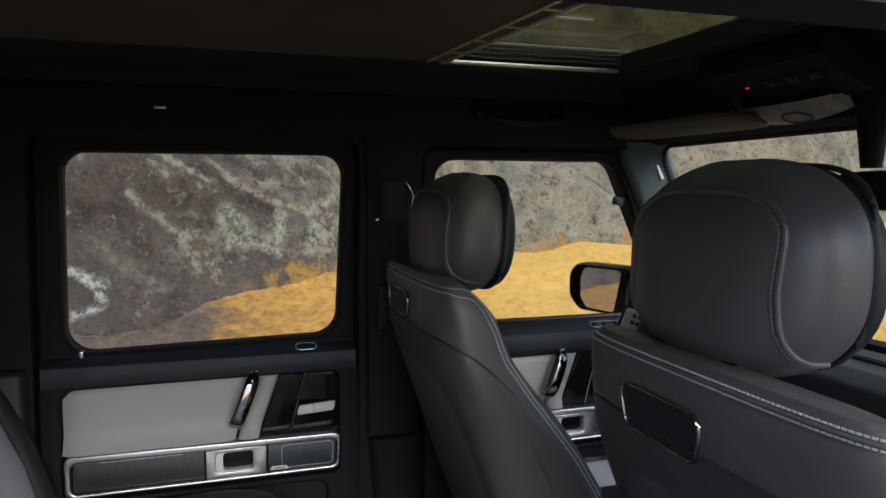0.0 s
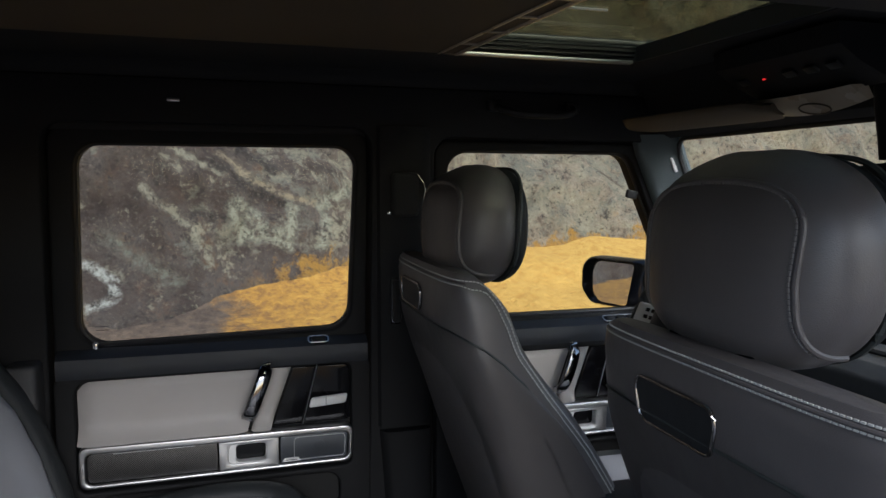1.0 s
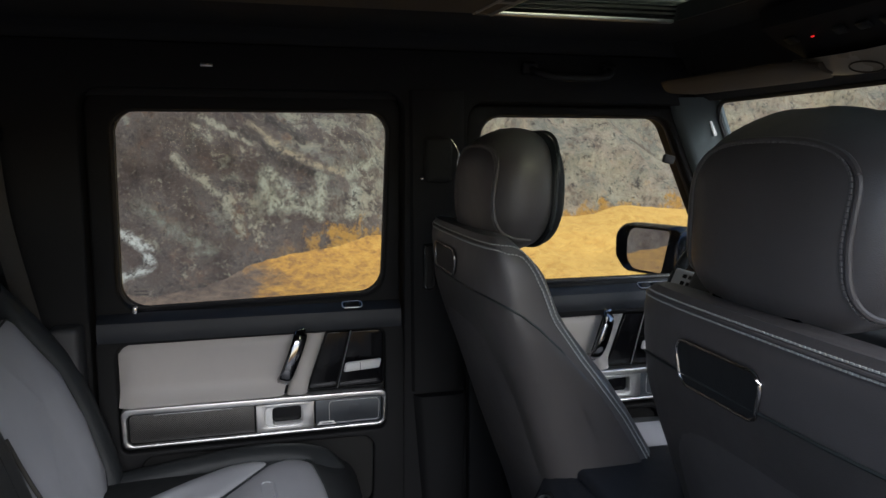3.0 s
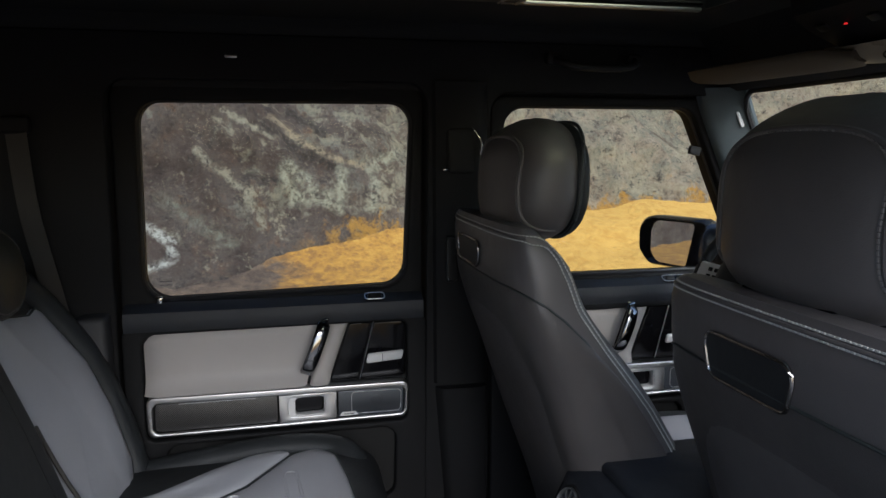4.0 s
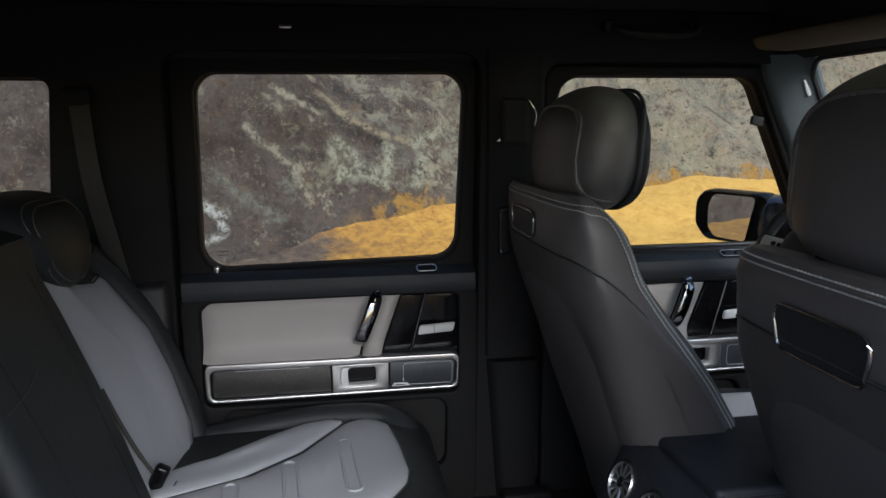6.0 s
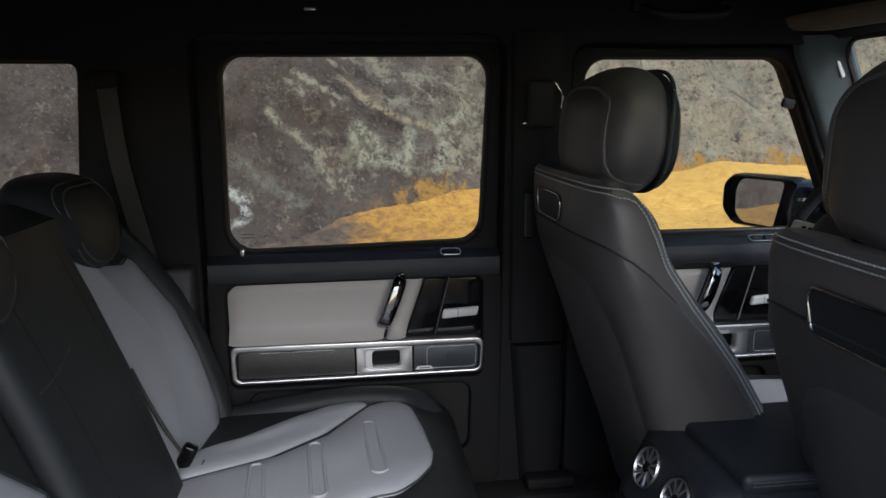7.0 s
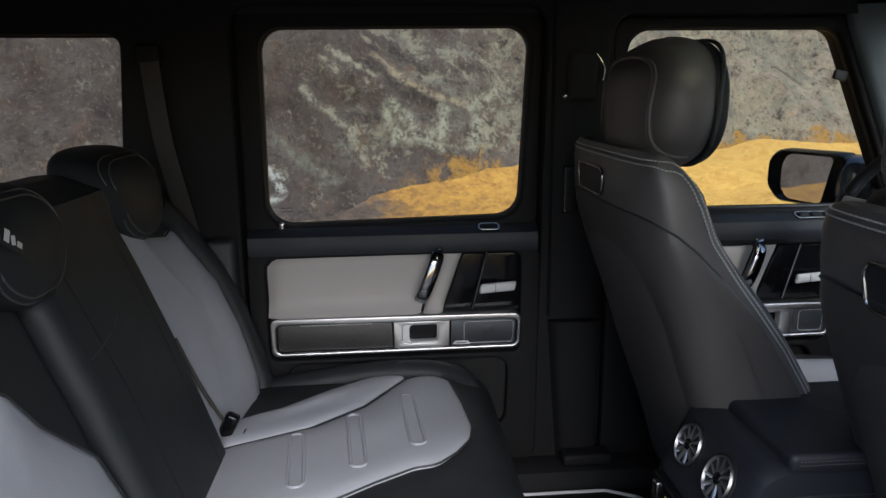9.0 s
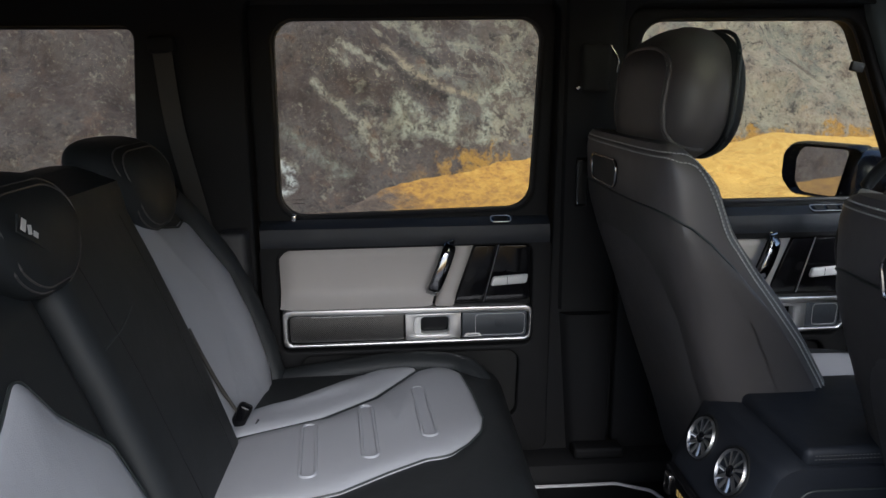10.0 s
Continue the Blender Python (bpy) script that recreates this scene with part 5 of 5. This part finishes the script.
# ---------------------------------------------------------------- rear bench
def build_bench():
    t = thing("rear_bench", (-0.2, YC, ZF), "black rear bench with light grey leather seat inlays", "car seat")
    BX = [(0.30, -0.372), (0.50, -0.432), (0.70, -0.496), (0.84, -0.548), (0.93, -0.585)]
    def back(z):
        return interp(z, BX)
    # seat cushion: black carrier
    def cushion(y0, y1, name, top, front=0.17, mat=LEATHER_BLACK):
        prof = [(-0.46, ZF + 0.14), (-0.46, top - 0.02), (-0.36, top - 0.006), (-0.15, top - 0.003), (0.0, top), (0.08, top + 0.004), (front - 0.035, top - 0.006), (front - 0.008, top - 0.035), (front, top - 0.08), (front - 0.03, ZF + 0.14)]
        pr = [(p.x, p.y) for p in smooth_path([(a, b, 0) for a, b in prof], 46)]
        rings = []
        for y, s, dz in ((y0, 0.06, -0.03), (y0 + 0.012, 0.02, -0.012), (y0 + 0.04, 0, 0), (y1 - 0.04, 0, 0), (y1 - 0.012, 0.02, -0.012), (y1, 0.06, -0.03)):
            rings.append([(x + (-0.15 - x) * s, y, z + (dz if z > 0.36 else 0)) for x, z in pr])
        return part(name, loft(rings), mat, t)
    cushion(0.48, 1.690, "seat_cushion", 0.450)
    # raised side roll by the door
    roll = [Vector(p) for p in smooth_path([(-0.40, 1.68, 0.415), (-0.25, 1.684, 0.436), (-0.08, 1.686, 0.452), (0.05, 1.668, 0.450), (0.105, 1.625, 0.432), (0.115, 1.57, 0.385)], 34)]
    part("side_roll", tube(roll, 0.034, 14), LEATHER_BLACK, t)
    # grey inlay, slightly domed, in two fields
    def field(outline, z0, dome, name, label):
        n = 30
        poly = rounded(outline, 0.05, 6)
        cx = sum(p[0] for p in poly) / len(poly)
        cy = sum(p[1] for p in poly) / len(poly)
        rings = []
        for s, dz in ((1.0, -0.010), (0.995, -0.004), (0.975, -0.0005), (0.94, 0.003), (0.88, 0.0065), (0.78, 0.0095), (0.5, 0.010), (0.02, 0.010)):
            rings.append([(cx + (x - cx) * s, cy + (y - cy) * s, z0 + dz * dome + 0.03 * max(0, y - 1.50) * (1 if z0 > 0 else 0) + 0.035 * (cx + (x - cx) * s + 0.15) * 0.5) for x, y in poly])
        return part(name, loft(rings), LEATHER_GREY, t, label), poly
    main, poly = field([(-0.44, 1.060), (-0.187, 1.135), (-0.107, 1.188), (-0.034, 1.229), (0.010, 1.236), (0.050, 1.275), (0.082, 1.325), (0.092, 1.380), (0.082, 1.502), (0.062, 1.622), (0.019, 1.662), (-0.034, 1.640), (-0.135, 1.500), (-0.246, 1.411), (-0.44, 1.335)], 0.453, 1.0, "inlay", "light grey leather seat inlay with embossed ribs")
    side, poly2 = field([(-0.46, 1.330), (-0.246, 1.416), (-0.137, 1.505), (-0.038, 1.640), (-0.067, 1.652), (-0.115, 1.644), (-0.201, 1.592), (-0.331, 1.495), (-0.385, 1.470), (-0.430, 1.440), (-0.46, 1.400)], 0.4585, 0.6, "inlay", "light grey leather side inlay")
    for pl in (poly, poly2):
        part("piping", tube([(x, y, 0.4525 + 0.03 * max(0, y - 1.50) + 0.035 * (x + 0.15) * 0.5) for x, y in pl], 0.0022, 5, True), PIPING, t)
    for x, y, w in ((-0.2475, 1.172, 0.20), (-0.137, 1.228, 0.215), (-0.0225, 1.297, 0.225)):
        loop = rounded([(x - 0.0145, y), (x + 0.0145, y), (x - 0.006, y + w - 0.003), (x - 0.034, y + w)], 0.0135, 5)
        part("rib", tube([(a, b, 0.4633 + 0.022 * max(0, b - 1.38) + 0.0175 * (a + 0.15)) for a, b in loop], 0.0036, 6, True), LEATHER_GREY, t)
    for dx in (0.0, 0.008):
        run = smooth_path([(0.118 + dx, 1.58, 0.425 - dx), (0.140 + dx, 1.50, 0.418 - dx), (0.152 + dx, 1.36, 0.408 - dx), (0.152 + dx, 1.20, 0.405 - dx)], 80)
        part("cushion_seam", stitches(run, 0.0045, 0.0026, 0.0009), GREY_THREAD, t, "grey double stitching")
    # backrest fields
    def back_block(y0, y1, top, fwd, name, depth=0.16, mat=LEATHER_BLACK):
        rings = []
        n = 24
        for k in range(n + 1):
            z = 0.33 + (top - 0.33) * k / n
            e = min(1.0, (top - z) / 0.05)
            ease = math.sqrt(max(0.0, 1 - (1 - e) ** 2))
            xf = back(z) + fwd * ease - 0.05 * (1 - ease)
            xb = back(z) - depth + 0.06 * (1 - ease)
            yy0, yy1 = y0 + 0.03 * (1 - ease), y1 - 0.03 * (1 - ease)
            ring = rounded([(xb, yy0), (xf, yy0), (xf, yy1), (xb, yy1)], 0.035, 5)
            rings.append([(a, b, z) for a, b in ring])
        return part(name, loft(rings), mat, t)
    back_block(1.355, 1.735, 0.93, -0.008, "backrest")
    back_block(1.000, 1.350, 1.005, 0.018, "backrest")
    back_block(0.46, 0.994, 0.93, -0.008, "backrest")
    for y in (1.075, 1.285):
        part("back_seam", tube([(back(z) + 0.0175, y + 0.05 * (0.9 - z) * (1 if y < 1.1 else -0.3), z) for z in np.linspace(0.36, 0.93, 30)], 0.0012, 5), PLASTIC, t)
    part("fold", tube(smooth_path([(back(0.792) + 0.0178, 1.165, 0.792), (back(0.775) + 0.0178, 1.10, 0.775), (back(0.768) + 0.0178, 1.03, 0.768)], 14), 0.0016, 5), PIPING, t)
    # pale field of the outer backrest
    def bulge(y, z):
        return 0.036 * min(1, max(0, (abs(y - YC) - 0.36) / 0.17)) ** 1.5 * math.exp(-((z - 0.58) / 0.22) ** 4)
    for sgn in (1, -1):
        path = smooth_path([(back(z) - 0.012 + bulge(1.66, z), YC + sgn * (y - YC), z) for y, z in ((1.64, 0.33), (1.675, 0.45), (1.688, 0.60), (1.680, 0.72), (1.650, 0.84), (1.60, 0.90))], 30)
        part("side_roll", tube(path, 0.032, 14), LEATHER_BLACK, t)
    def back_field(pts, flip, label):
        poly = rounded(pts, 0.02, 5)
        if flip:
            poly = [(2 * YC - y, z) for y, z in poly]
        cy = sum(p[0] for p in poly) / len(poly)
        cz = sum(p[1] for p in poly) / len(poly)
        rings = []
        for s, d in ((1.0, -0.012), (1.0, -0.001), (0.98, 0.005), (0.92, 0.009), (0.75, 0.013), (0.4, 0.016), (0.02, 0.016)):
            rings.append([(back(cz + (z - cz) * s) - 0.008 + d + bulge(cy + (y - cy) * s, cz + (z - cz) * s), cy + (y - cy) * s, cz + (z - cz) * s) for y, z in poly])
        part("back_inlay", loft(rings), LEATHER_GREY, t, label)
        part("piping", tube([(back(z) - 0.005 + bulge(y, z), y, z) for y, z in poly], 0.0024, 5, True), PIPING, t)
    shape = [(1.362, 0.33), (1.590, 0.33), (1.640, 0.47), (1.655, 0.60), (1.645, 0.72), (1.612, 0.850), (1.56, 0.842), (1.455, 0.862), (1.40, 0.900), (1.362, 0.985)]
    part("inlay_seam", tube([(back(z) + 0.0055 + bulge(1.51, z), 1.50 + 0.06 * (0.82 - z), z) for z in np.linspace(0.36, 0.76, 30)], 0.0014, 6), LEATHER_GREY, t)
    back_field(shape, False, "light grey leather backrest inlay, partly perforated")
    back_field([(0.50, 0.33), (0.988, 0.33), (0.990, 0.545), (0.968, 0.650), (0.892, 0.735), (0.860, 0.805), (0.80, 0.770), (0.70, 0.725), (0.56, 0.74), (0.50, 0.60)], False, "light grey leather backrest inlay")
    # headrests
    def rest(y, z, x, h):
        """A leaning saddle-shaped pad with a piped face."""
        def sh(p):
            q = p.copy()
            q.y *= 1 - 0.45 * max(0, -p.z)
            q.x += (-0.20 * p.z * h[2] - 0.02 * max(0, p.z) ** 2) / h[0]
            return q
        part("headrest", ball((x, y, z), h, 2.9, 48, 28, sh), LEATHER_BLACK, t)
        for k in (0.84, 0.76):
            line = []
            for a, c in rounded([(-k, -k), (k, -k), (k, k), (-k, k)], 0.45, 9):
                q = sh(Vector((max(0.0, 1 - abs(a) ** 2.9 - abs(c) ** 2.9) ** (1 / 2.9), a, c)))
                line.append((x + q.x * h[0] + 0.0005, y + q.y * h[1], z + q.z * h[2]))
            part("headrest_seam", tube(line, 0.0016, 5, True), SEAT_COVER, t)
    rest(1.462, 0.948, -0.612, (0.070, 0.150, 0.096))
    rest(1.000, 0.945, -0.592, (0.056, 0.128, 0.084))
    rest(0.68, 0.948, -0.612, (0.066, 0.145, 0.096))
    tag = thing("headrest_tag", (-0.541, 0.958, 0.955), "small dark tag with white unreadable print", "tag")
    part("cloth", box((-0.5385, 0.952, 0.957), (0.003, 0.078, 0.024), 0.001, 1, (-34, -8, 0)), LEATHER_BLACK, tag)
    for k in range(5):
        part("print_bar", box((-0.5365, 0.926 + 0.013 * k, 0.9745 - 0.0088 * k), (0.001, 0.0105 - 0.002 * (k % 2), 0.017 - 0.0045 * (k % 3)), 0.0005, 1, (-34 + 20 * (k % 2), -8, 0)), SILVER, tag, "white unreadable mark")
    # belt and buckle
    b = thing("seat_belt", (-0.40, 1.42, 0.47), "black centre seat belt with buckle beside the grey seat", "seat belt")
    pth = smooth_path([(-0.487, 1.358, 0.68), (-0.462, 1.362, 0.61), (-0.438, 1.372, 0.545), (-0.415, 1.385, 0.49)], 20)
    part("webbing", tube(pth, 0.004, 6), BELT, b)
    part("buckle", box((-0.408, 1.390, 0.478), (0.030, 0.024, 0.056), 0.008, 3, (0, 28, 0)), GLOSS, b, "black buckle")
    part("tongue", box((-0.386, 1.388, 0.448), (0.004, 0.006, 0.050), 0.0015, 1, (0, 32, 0)), CHROME, b)


build_bench()


def build_mat():
    t = thing("floor_mat", (0.35, 1.45, ZF), "black velour floor mat with pale edging", "floor mat")
    out = rounded([(0.18, 1.24), (0.62, 1.24), (0.62, 1.42), (0.55, 1.60), (0.47, 1.64), (0.20, 1.64)], 0.03)
    part("carpet", plate(out, (), "z", ZF + 0.001, ZF + 0.012, 0.003), CARPET, t)
    part("edging", tube([(x, y, ZF + 0.011) for x, y in out], 0.006, 8, True), MAT_EDGE, t, "pale edging")


build_mat()


# ---------------------------------------------------------------- running gear that carries the cabin
def build_running_gear():
    t = thing("running_gear", (-0.1, YC, GROUND_Z), "black chassis with four road wheels on asphalt", "chassis")
    part("chassis_floor", box((-0.05, YC, -0.08), (3.4, 1.36, 0.20), 0.03), PLASTIC, t)
    for x in (-1.25, 1.62):
        part("axle", tube([(x, 0.42, -0.10), (x, 1.76, -0.10)], 0.05, 12), SHELL, t)
        for y in (0.45, 1.73):
            tyre = loft([[(x + r * math.cos(a), y + d, -0.10 + r * math.sin(a)) for a in np.linspace(0, 2 * math.pi, 40, endpoint=False)]
                         for d, r in ((-0.12, 0.24), (-0.13, 0.32), (-0.11, 0.375), (-0.05, 0.388), (0.05, 0.388), (0.11, 0.375), (0.13, 0.32), (0.12, 0.24))])
            w = part("wheel", tyre, RUBBER, t, "black rubber tyre")
            side = 1 if y > YC else -1
            part("rim", ring_y((x, y + side * 0.118, -0.10), 0.235, 0.05), ALU, w)


def ring_y(c, r, d, n=32):
    return loft([[(c[0] + q * math.cos(a), c[1] + e, c[2] + q * math.sin(a)) for a in np.linspace(0, 2 * math.pi, n, endpoint=False)] for e, q in ((-d / 2, r), (d / 2, r), (d / 2, r * 0.8), (d / 4, r * 0.3))])


build_running_gear()
